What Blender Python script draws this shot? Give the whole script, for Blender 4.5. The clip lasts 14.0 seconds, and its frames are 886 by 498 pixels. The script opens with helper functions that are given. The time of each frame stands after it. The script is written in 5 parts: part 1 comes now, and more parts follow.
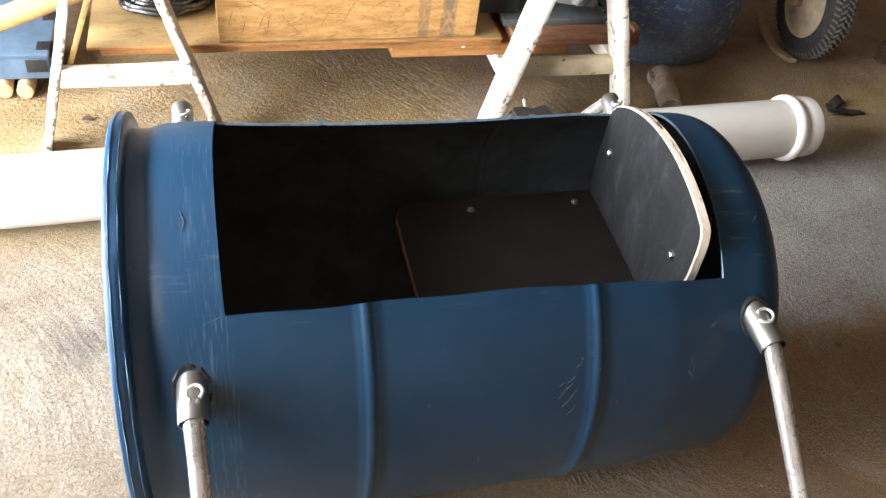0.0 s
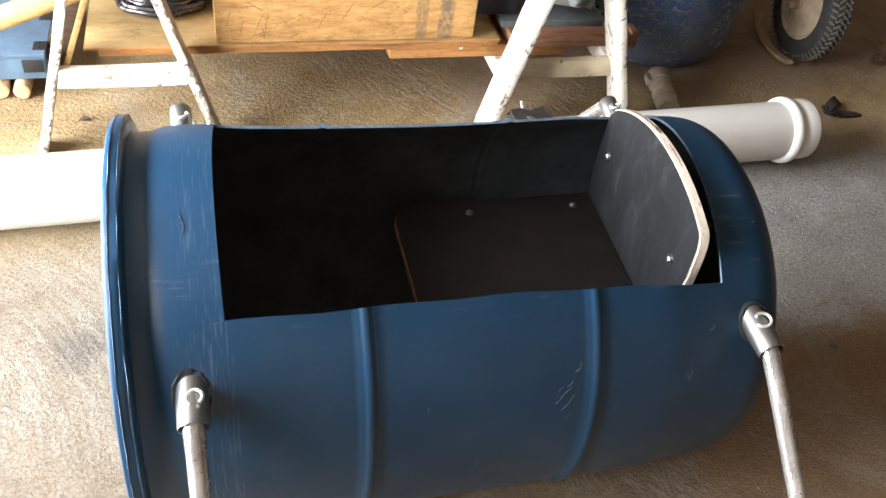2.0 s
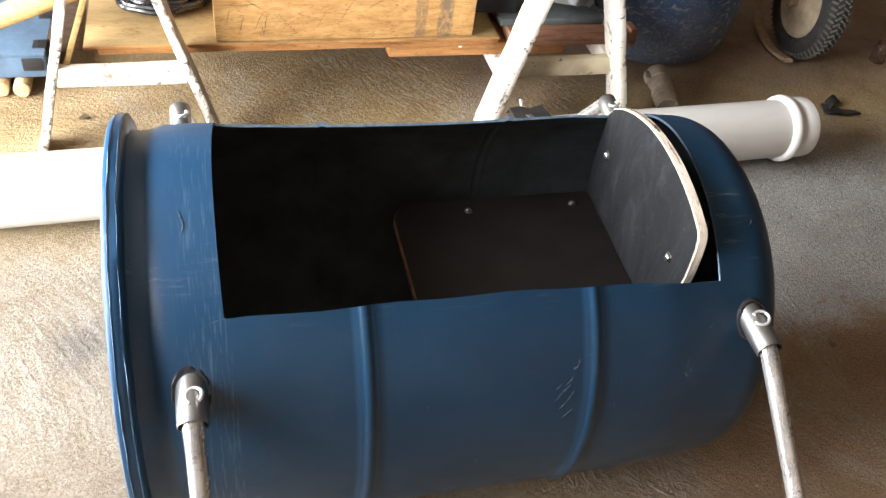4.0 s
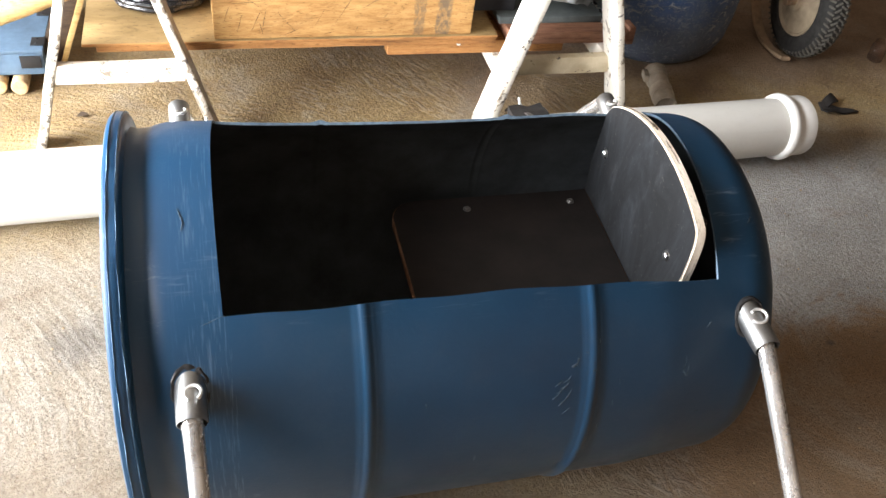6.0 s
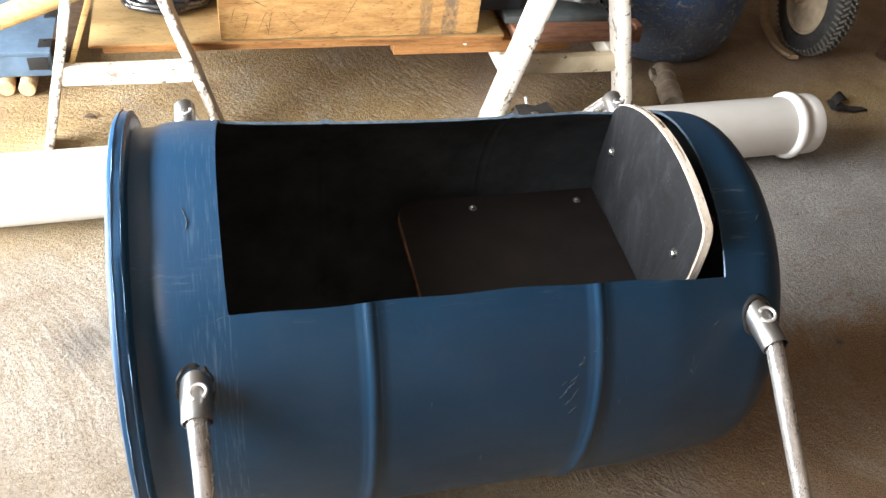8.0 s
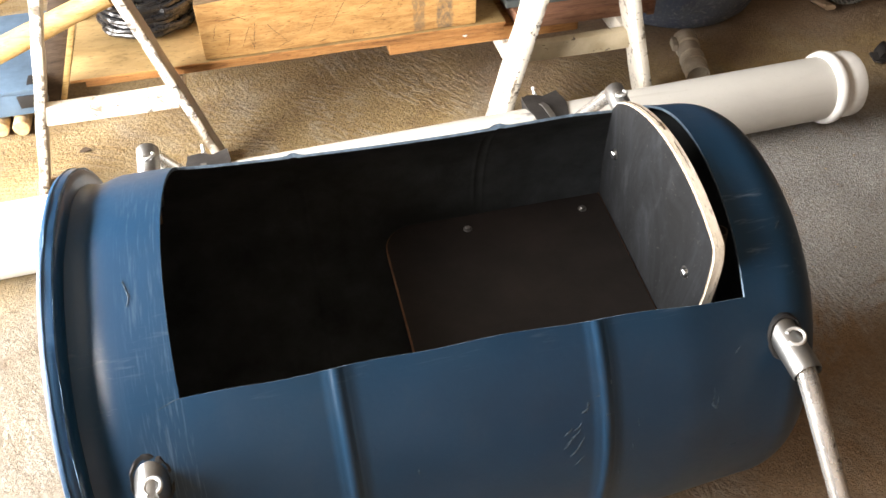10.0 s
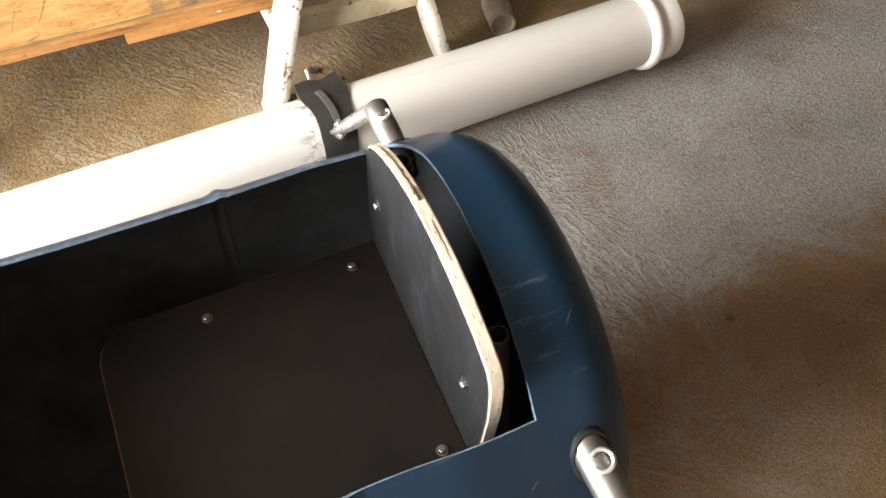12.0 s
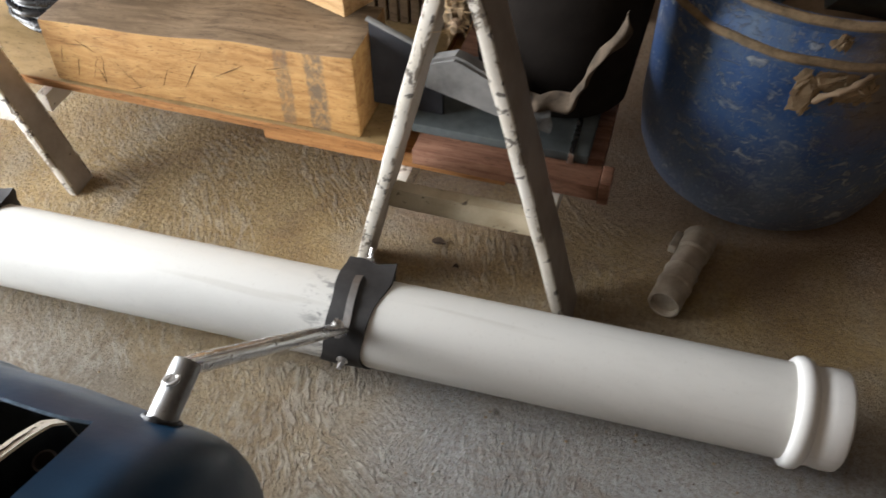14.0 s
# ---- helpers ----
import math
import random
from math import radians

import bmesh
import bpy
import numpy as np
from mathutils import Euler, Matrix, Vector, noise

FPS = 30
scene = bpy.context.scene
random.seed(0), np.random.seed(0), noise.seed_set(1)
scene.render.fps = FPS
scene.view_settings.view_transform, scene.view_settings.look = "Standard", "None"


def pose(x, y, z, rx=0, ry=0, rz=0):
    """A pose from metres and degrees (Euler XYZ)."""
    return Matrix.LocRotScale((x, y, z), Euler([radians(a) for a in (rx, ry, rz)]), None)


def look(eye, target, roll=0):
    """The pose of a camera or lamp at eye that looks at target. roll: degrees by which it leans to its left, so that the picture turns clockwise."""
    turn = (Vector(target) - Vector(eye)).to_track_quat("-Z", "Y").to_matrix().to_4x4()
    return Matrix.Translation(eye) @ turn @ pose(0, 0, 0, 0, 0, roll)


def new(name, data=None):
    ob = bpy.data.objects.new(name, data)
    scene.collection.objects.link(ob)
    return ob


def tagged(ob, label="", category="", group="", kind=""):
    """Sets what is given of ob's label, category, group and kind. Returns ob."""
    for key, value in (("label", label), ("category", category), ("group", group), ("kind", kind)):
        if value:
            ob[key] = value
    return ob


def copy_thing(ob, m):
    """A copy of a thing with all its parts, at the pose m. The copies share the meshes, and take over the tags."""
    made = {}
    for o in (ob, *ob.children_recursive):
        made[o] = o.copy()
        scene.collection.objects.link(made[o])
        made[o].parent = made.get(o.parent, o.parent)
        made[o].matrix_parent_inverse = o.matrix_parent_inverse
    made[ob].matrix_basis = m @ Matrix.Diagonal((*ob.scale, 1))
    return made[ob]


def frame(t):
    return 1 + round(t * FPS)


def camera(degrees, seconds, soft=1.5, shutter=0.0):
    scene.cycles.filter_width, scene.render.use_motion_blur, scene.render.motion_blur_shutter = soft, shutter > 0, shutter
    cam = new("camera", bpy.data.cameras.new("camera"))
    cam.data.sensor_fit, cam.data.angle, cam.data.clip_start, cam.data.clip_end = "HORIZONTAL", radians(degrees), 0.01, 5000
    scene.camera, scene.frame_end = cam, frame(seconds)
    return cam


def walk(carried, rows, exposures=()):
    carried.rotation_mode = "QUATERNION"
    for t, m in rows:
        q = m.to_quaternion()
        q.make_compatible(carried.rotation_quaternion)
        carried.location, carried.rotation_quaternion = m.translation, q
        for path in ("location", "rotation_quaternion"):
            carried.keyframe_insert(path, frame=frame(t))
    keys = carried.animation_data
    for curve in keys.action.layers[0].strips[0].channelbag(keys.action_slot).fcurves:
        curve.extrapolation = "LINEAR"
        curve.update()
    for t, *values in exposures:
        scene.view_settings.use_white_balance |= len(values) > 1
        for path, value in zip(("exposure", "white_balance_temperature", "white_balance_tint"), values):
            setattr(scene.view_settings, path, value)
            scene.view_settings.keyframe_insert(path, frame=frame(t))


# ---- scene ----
cam = camera(55.5, 14.0, shutter=0.2)
PATH = [
    (0, (-0.314, -0.952, 1.289), (0.164, 0.474, -0.029), 7.5),
    (0.5, (-0.316, -0.953, 1.29), (0.162, 0.469, -0.033), 7.6),
    (1, (-0.318, -0.95, 1.291), (0.166, 0.469, -0.033), 7.8),
    (1.5, (-0.32, -0.945, 1.292), (0.163, 0.474, -0.032), 7.7),
    (2, (-0.319, -0.946, 1.295), (0.17, 0.476, -0.026), 7.9),
    (2.5, (-0.32, -0.943, 1.295), (0.172, 0.476, -0.026), 8.1),
    (3, (-0.32, -0.945, 1.297), (0.17, 0.475, -0.024), 8.0),
    (5.5, (-0.315, -0.949, 1.298), (0.173, 0.464, -0.03), 7.9),
    (6, (-0.32, -0.949, 1.299), (0.173, 0.464, -0.028), 8.1),
    (6.5, (-0.32, -0.944, 1.301), (0.176, 0.464, -0.031), 8.0),
    (7, (-0.316, -0.95, 1.3), (0.172, 0.464, -0.028), 7.9),
    (7.5, (-0.317, -0.955, 1.3), (0.167, 0.463, -0.025), 7.8),
    (7.7, (-0.319, -0.956, 1.298), (0.163, 0.465, -0.025), 7.7),
    (9.8, (-0.196, -0.831, 1.281), (0.14, 0.571, -0.112), 0.7),
    (10, (-0.177, -0.829, 1.286), (0.156, 0.577, -0.096), -1.0),
    (10.5, (-0.137, -0.779, 1.269), (0.243, 0.592, -0.136), -3.3),
    (10.8, (-0.071, -0.675, 1.256), (0.424, 0.627, -0.179), -2.0),
    (11, (-0.037, -0.577, 1.24), (0.495, 0.667, -0.232), -2.3),
    (11.2, (-0.021, -0.513, 1.247), (0.526, 0.659, -0.278), -2.9),
    (11.5, (0.022, -0.482, 1.26), (0.636, 0.598, -0.307), -2.0),
    (12, (0.097, -0.53, 1.253), (0.653, 0.605, -0.297), 1.0),
    (12.5, (0.232, -0.382, 1.233), (0.628, 0.726, -0.385), 2.2),
    (13, (0.307, -0.269, 1.238), (0.618, 0.771, -0.442), 4.4),
    (13.2, (0.371, -0.226, 1.23), (0.57, 0.873, -0.429), 4.9),
    (13.4, (0.493, -0.188, 1.222), (0.412, 1.01, -0.377), 2.2),
    (13.5, (0.573, -0.172, 1.236), (0.364, 1.05, -0.333), 1.8),
    (13.6, (0.645, -0.162, 1.248), (0.313, 1.056, -0.303), 0.8),
    (14, (0.848, -0.14, 1.292), (0.459, 1.141, -0.194), -0.3),
]
walk(cam, [(t, look(eye, target, roll)) for t, eye, target, roll in PATH],
     [(0, 0.17, 6420, 10), (7.7, 0.19, 6450, 10), (10, 0.27, 6950, 11), (10.5, 0.3, 7100, 12), (11, 0.4, 7250, 12), (11.5, 0.38, 7250, 12), (12, 0.38, 6950, 11), (12.5, 0.15, 6750, 11), (13, 0.02, 6500, 10), (13.5, -0.22, 6400, 10), (14, -0.42, 6250, 9)])

# ---- light ----
# The garage is open on its left side; the sky's light falls in through that opening.
world = bpy.data.worlds.new("sky")
scene.world = world
world.use_nodes = True
wn = world.node_tree
sky = wn.nodes.new("ShaderNodeTexSky")
sky.sky_type, sky.sun_disc = "NISHITA", False
sky.sun_elevation, sky.sun_rotation = radians(48), radians(200)
wn.links.new(sky.outputs[0], wn.nodes["Background"].inputs[0])
wn.nodes["Background"].inputs[1].default_value = 0.12

sun_data = bpy.data.lights.new("sun", "SUN")
sun_data.energy, sun_data.angle, sun_data.color = 3.5, radians(0.6), (1.0, 0.94, 0.86)
sun = new("sun", sun_data)
sun.matrix_world = look((-6, 3, 9), (-4.5, 2.2, 0))

door_light = bpy.data.lights.new("door_daylight", "AREA")
door_light.shape, door_light.size, door_light.size_y = "RECTANGLE", 2.3, 1.9
door_light.energy, door_light.color = 485.0, (0.985, 0.985, 1.0)
lamp = new("door_daylight", door_light)
lamp.matrix_world = look((-2.14, 0.2, 1.05), (0.0, 0.2, 1.05))
scene.view_settings.exposure = 0.0


# ---- materials ----
class Mat:
    """A procedural material with a Principled shader, and short ways to add its nodes."""

    def __init__(self, name, color=(0.5, 0.5, 0.5), rough=0.5, metal=0.0, spec=0.5):
        self.m = bpy.data.materials.new(name)
        self.m.use_nodes = True
        self.t = self.m.node_tree
        self.b = self.t.nodes["Principled BSDF"]
        self.b.inputs["Base Color"].default_value = (*color, 1)
        self.b.inputs["Roughness"].default_value = rough
        self.b.inputs["Metallic"].default_value = metal
        self.b.inputs["Specular IOR Level"].default_value = spec
        self.c = self.t.nodes.new("ShaderNodeTexCoord").outputs["Object"]

    def node(self, kind, **values):
        n = self.t.nodes.new(kind)
        for k, v in values.items():
            n.inputs[k].default_value = v
        return n

    def link(self, a, b):
        self.t.links.new(a, b)

    def scaled(self, x, y, z, loc=(0, 0, 0), rot=(0, 0, 0)):
        n = self.node("ShaderNodeMapping", Scale=(x, y, z), Location=loc, Rotation=rot)
        self.link(self.c, n.inputs["Vector"])
        return n.outputs[0]

    def noise(self, scale, detail=4.0, rough=0.55, dist=0.0, at=None):
        n = self.node("ShaderNodeTexNoise", Scale=scale, Detail=detail, Roughness=rough, Distortion=dist)
        self.link(at or self.c, n.inputs["Vector"])
        return n.outputs["Fac"]

    def voronoi(self, scale, at=None):
        n = self.node("ShaderNodeTexVoronoi", Scale=scale)
        self.link(at or self.c, n.inputs["Vector"])
        return n.outputs["Distance"]

    def ramp(self, fac, *stops):
        n = self.t.nodes.new("ShaderNodeValToRGB")
        e = n.color_ramp.elements
        while len(e) < len(stops):
            e.new(0.5)
        for el, (p, c) in zip(e, stops):
            el.position = p
            el.color = (*c, 1) if isinstance(c, tuple) else (c, c, c, 1)
        self.link(fac, n.inputs[0])
        return n.outputs[0]

    def mix(self, fac, a, b, how="MIX"):
        n = self.t.nodes.new("ShaderNodeMix")
        n.data_type, n.blend_type = "RGBA", how
        for s, v in ((n.inputs[0], fac), (n.inputs[6], a), (n.inputs[7], b)):
            if isinstance(v, (int, float)):
                s.default_value = v if s.type == "VALUE" else (v, v, v, 1)
            elif isinstance(v, tuple):
                s.default_value = (*v, 1)
            else:
                self.link(v, s)
        return n.outputs[2]

    def maths(self, op, a, b=0.0):
        n = self.t.nodes.new("ShaderNodeMath")
        n.operation = op
        for s, v in zip(n.inputs, (a, b)):
            if isinstance(v, (int, float)):
                s.default_value = v
            else:
                self.link(v, s)
        return n.outputs[0]

    def color(self, out):
        self.link(out, self.b.inputs["Base Color"])
        return self

    def rough(self, out):
        self.link(out, self.b.inputs["Roughness"])
        return self

    def bump(self, height, distance, strength=1.0):
        n = self.node("ShaderNodeBump", Strength=strength, Distance=distance)
        self.link(height, n.inputs["Height"])
        if self.b.inputs["Normal"].is_linked:
            self.link(self.b.inputs["Normal"].links[0].from_socket, n.inputs["Normal"])
        self.link(n.outputs[0], self.b.inputs["Normal"])
        return self


def concrete_floor():
    k = Mat("rough_concrete", rough=0.8, spec=0.35)
    big = k.noise(1.3, 5, 0.6)
    mid = k.noise(7, 6, 0.65)
    fine = k.noise(110, 4, 0.7)
    tan = k.ramp(mid, (0.3, (0.285, 0.185, 0.074)), (0.5, (0.385, 0.272, 0.120)), (0.72, (0.47, 0.36, 0.195)))
    grey = k.ramp(mid, (0.3, (0.285, 0.283, 0.275)), (0.7, (0.40, 0.398, 0.39)))
    sep = k.t.nodes.new("ShaderNodeSeparateXYZ")
    k.link(k.c, sep.inputs[0])
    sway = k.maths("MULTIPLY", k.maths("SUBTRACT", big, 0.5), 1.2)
    # grey in the middle of the floor, tan towards the opening and the back
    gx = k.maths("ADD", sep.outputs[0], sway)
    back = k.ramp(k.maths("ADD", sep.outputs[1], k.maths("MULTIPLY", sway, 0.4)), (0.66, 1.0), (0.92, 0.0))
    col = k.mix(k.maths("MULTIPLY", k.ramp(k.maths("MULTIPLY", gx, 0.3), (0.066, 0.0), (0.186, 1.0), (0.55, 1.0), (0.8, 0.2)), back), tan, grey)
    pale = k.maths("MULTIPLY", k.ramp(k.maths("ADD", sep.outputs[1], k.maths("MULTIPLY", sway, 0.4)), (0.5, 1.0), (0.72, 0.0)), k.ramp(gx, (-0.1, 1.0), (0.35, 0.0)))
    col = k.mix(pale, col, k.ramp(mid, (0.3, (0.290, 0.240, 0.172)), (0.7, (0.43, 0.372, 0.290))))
    # barrel's shade painted brown on its near side; brown also back by the drum
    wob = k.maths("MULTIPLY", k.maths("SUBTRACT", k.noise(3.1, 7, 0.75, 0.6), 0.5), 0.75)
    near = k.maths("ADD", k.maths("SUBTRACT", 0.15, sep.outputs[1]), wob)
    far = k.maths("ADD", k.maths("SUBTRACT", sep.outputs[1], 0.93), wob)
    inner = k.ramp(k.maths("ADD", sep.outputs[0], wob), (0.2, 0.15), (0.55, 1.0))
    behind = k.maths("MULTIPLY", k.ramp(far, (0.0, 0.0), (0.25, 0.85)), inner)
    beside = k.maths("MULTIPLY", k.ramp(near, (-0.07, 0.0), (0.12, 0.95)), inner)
    browned = k.maths("MAXIMUM", beside, behind)
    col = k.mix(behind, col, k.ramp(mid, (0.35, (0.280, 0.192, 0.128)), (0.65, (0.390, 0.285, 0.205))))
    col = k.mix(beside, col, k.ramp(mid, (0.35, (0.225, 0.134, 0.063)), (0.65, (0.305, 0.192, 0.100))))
    # pale cement dust and darker trodden patches
    patch = k.noise(3.4, 7, 0.72, 0.8)
    col = k.mix(k.ramp(patch, (0.52, 0.0), (0.70, 0.5)), col, (0.42, 0.39, 0.33))
    col = k.mix(k.ramp(patch, (0.30, 0.65), (0.46, 0.0)), col, (0.19, 0.125, 0.070))
    ochre = k.ramp(k.noise(2.2, 5, 0.7, 0.6, k.scaled(1, 1, 1, (3.7, 1.2, 0))), (0.52, 0.0), (0.68, 0.55))
    col = k.mix(k.maths("MULTIPLY", k.maths("MULTIPLY", ochre, k.maths("SUBTRACT", 1.0, behind)), k.ramp(sep.outputs[1], (0.55, 0.15), (0.8, 1.0))), col, (0.40, 0.265, 0.105))
    spots = k.ramp(k.voronoi(13), (0.02, 0.45), (0.05, 1.0))
    col = k.mix(1.0, col, spots, "MULTIPLY")
    # dark specks painted for the small shadows between the grains
    col = k.mix(k.ramp(fine, (0.36, 0.5), (0.56, 0.0)), col, (0.15, 0.105, 0.066))
    col = k.mix(k.ramp(k.noise(190, 3, 0.7), (0.60, 0.0), (0.72, 0.5)), col, (0.50, 0.45, 0.37))
    # open pits in the bare screed by the opening, their small shadows painted dark
    gritty = k.noise(105, 5, 0.72)
    col = k.mix(k.maths("MULTIPLY", k.ramp(gritty, (0.36, 0.55), (0.47, 0.0)), pale), col, (0.15, 0.11, 0.075))
    # a few dark oil spots and one dark print by the rim
    for px, py, r, deep in ((0.95, 0.025, 0.012, 0.8), (0.71, 0.63, 0.009, 0.7), (-0.615, 0.262, 0.085, 0.6), (1.19, 0.36, 0.006, 0.6), (1.05, 0.43, 0.005, 0.6), (0.93, 0.42, 0.004, 0.6)):
        away = k.node("ShaderNodeVectorMath")
        away.operation = "DISTANCE"
        k.link(k.c, away.inputs[0])
        away.inputs[1].default_value = (px, py, 0)
        ragged = k.maths("ADD", away.outputs["Value"], k.maths("MULTIPLY", k.maths("SUBTRACT", k.noise(0.9 / r, 4, 0.7), 0.5), 1.6 * r))
        col = k.mix(k.ramp(k.maths("DIVIDE", ragged, r), (0.3, deep), (1.0, 0.0)), col, (0.09, 0.075, 0.065))
    # trowel swipes: each patch of a hand's width or two has strokes of its own run, and some are worn smooth
    warp = k.node("ShaderNodeTexNoise", Scale=2.5, Detail=2.0)
    k.link(k.c, warp.inputs["Vector"])
    bent = k.t.nodes.new("ShaderNodeVectorMath")
    bent.operation = "MULTIPLY_ADD"
    k.link(warp.outputs["Color"], bent.inputs[0])
    bent.inputs[1].default_value = (0.10, 0.10, 0.0)
    k.link(k.c, bent.inputs[2])

    def swipes(scale, shift, mean, spread):
        at = k.node("ShaderNodeMapping", Location=(shift, shift, 0))
        k.link(bent.outputs[0], at.inputs["Vector"])
        cell = k.node("ShaderNodeTexVoronoi", Scale=scale)
        cell.voronoi_dimensions = "2D"
        k.link(at.outputs[0], cell.inputs["Vector"])
        tone = k.t.nodes.new("ShaderNodeSeparateColor")
        k.link(cell.outputs["Color"], tone.inputs[0])
        angle = k.maths("ADD", k.maths("MULTIPLY", k.maths("SUBTRACT", tone.outputs[0], 0.5), spread), mean)
        turn = k.node("ShaderNodeVectorRotate")
        turn.rotation_type = "Z_AXIS"
        k.link(at.outputs[0], turn.inputs["Vector"])
        k.link(angle, turn.inputs["Angle"])
        m = k.node("ShaderNodeMapping", Scale=(19, 74, 1.0))
        k.link(turn.outputs[0], m.inputs["Vector"])
        lines = k.ramp(k.noise(1.0, 2, 0.6, 0.5, m.outputs[0]), (0.47, 0.0), (0.53, 0.25), (0.59, 0.85), (0.67, 1.0))
        keep = k.ramp(tone.outputs[1], (0.30, 0.08), (0.60, 1.0))
        inside = k.ramp(cell.outputs["Distance"], (0.40, 1.0), (0.68, 0.1))
        return k.maths("MULTIPLY", lines, k.maths("MULTIPLY", keep, inside))

    def arcs(cx, cy, reach):
        """Strokes of one sweep of the arm, round an elbow at a point."""
        off = k.node("ShaderNodeMapping", Location=(-cx, -cy, 0))
        k.link(bent.outputs[0], off.inputs["Vector"])
        xy = k.t.nodes.new("ShaderNodeSeparateXYZ")
        k.link(off.outputs[0], xy.inputs[0])
        size = k.node("ShaderNodeVectorMath")
        size.operation = "LENGTH"
        k.link(off.outputs[0], size.inputs[0])
        at = k.t.nodes.new("ShaderNodeCombineXYZ")
        k.link(k.maths("MULTIPLY", size.outputs["Value"], 72.0), at.inputs[0])
        k.link(k.maths("MULTIPLY", k.maths("ARCTAN2", xy.outputs[1], xy.outputs[0]), 9.0 * reach), at.inputs[1])
        return k.ramp(k.noise(1.0, 2, 0.6, 0.3, at.outputs[0]), (0.40, 0.0), (0.50, 0.3), (0.58, 0.85), (0.68, 1.0))

    both = k.maths("MAXIMUM", swipes(4.2, 0.0, 1.2, 1.3), swipes(5.5, 7.3, 1.0, 1.2))
    by_rim = k.ramp(k.maths("ADD", sep.outputs[0], 1.0), (0.42, 1.0), (0.60, 0.0))
    both = k.mix(by_rim, both, k.maths("MULTIPLY", arcs(-1.02, 0.05, 0.42), 0.62))
    thick = k.maths("MULTIPLY", k.maths("MULTIPLY", k.ramp(k.maths("MULTIPLY", sep.outputs[0], 0.5), (0.34, 1.0), (0.48, 0.12)), k.ramp(k.maths("ADD", sep.outputs[0], 1.0), (0.5, 0.35), (0.85, 1.0))), k.maths("MULTIPLY", k.maths("SUBTRACT", 1.0, k.maths("MULTIPLY", pale, 0.6)), k.ramp(sep.outputs[1], (0.68, 1.0), (0.85, 0.75))))
    # fresh strokes behind the boat and by its rim
    for px, py, r in ((0.56, 0.52, 0.42), (-0.60, 0.20, 0.28), (-0.05, 0.42, 0.3)):
        away = k.node("ShaderNodeVectorMath")
        away.operation = "DISTANCE"
        k.link(k.c, away.inputs[0])
        away.inputs[1].default_value = (px, py, 0)
        thick = k.maths("MAXIMUM", thick, k.ramp(k.maths("DIVIDE", away.outputs["Value"], r), (0.5, 1.0), (1.0, 0.0)))
    thick = k.maths("MULTIPLY", k.maths("MAXIMUM", thick, k.maths("MULTIPLY", by_rim, k.ramp(k.noise(5, 4, 0.7, 0.4), (0.40, 0.15), (0.62, 0.8)))), 0.75)
    worn = k.maths("SUBTRACT", 1.0, k.maths("MULTIPLY", browned, 0.85))
    ridge = k.maths("MULTIPLY", both, k.maths("MULTIPLY", thick, worn))
    # raking light on the ridges painted in: pale crests, dark between them
    col = k.mix(k.maths("MULTIPLY", k.maths("MULTIPLY", k.ramp(both, (0.0, 1.0), (0.25, 0.0)), thick), 0.14), col, (0.15, 0.105, 0.07))
    k.color(k.mix(k.maths("MULTIPLY", ridge, 0.50), col, (0.58, 0.54, 0.47)))
    k.bump(ridge, 0.0115, 1.0)
    grains = k.ramp(k.voronoi(150), (0.05, 1.0), (0.55, 0.0))
    rocky = k.maths("MULTIPLY", k.noise(150, 5, 0.8, 0.3), k.maths("ADD", 1.0, k.maths("MULTIPLY", pale, 1.1)))
    k.bump(rocky, 0.0056, 0.9).bump(grains, 0.0017, 0.55).bump(k.noise(300, 3, 0.6), 0.0018, 0.75)
    # coarse broken crust under the boards, and finer by the opening
    crusty = k.maths("MULTIPLY", k.ramp(sep.outputs[1], (0.70, 0.0), (0.95, 0.75)), k.ramp(sep.outputs[0], (0.0, 1.0), (0.35, 0.25)))
    k.bump(k.maths("MULTIPLY", k.ramp(k.noise(85, 4, 0.65, 0.3), (0.38, 0.0), (0.66, 1.0)), crusty), 0.0050, 0.9)
    k.bump(k.maths("MULTIPLY", k.ramp(gritty, (0.34, 0.0), (0.66, 1.0)), pale), 0.0075, 0.9)
    k.bump(k.noise(9, 3, 0.5), 0.010, 0.4)
    return k.m


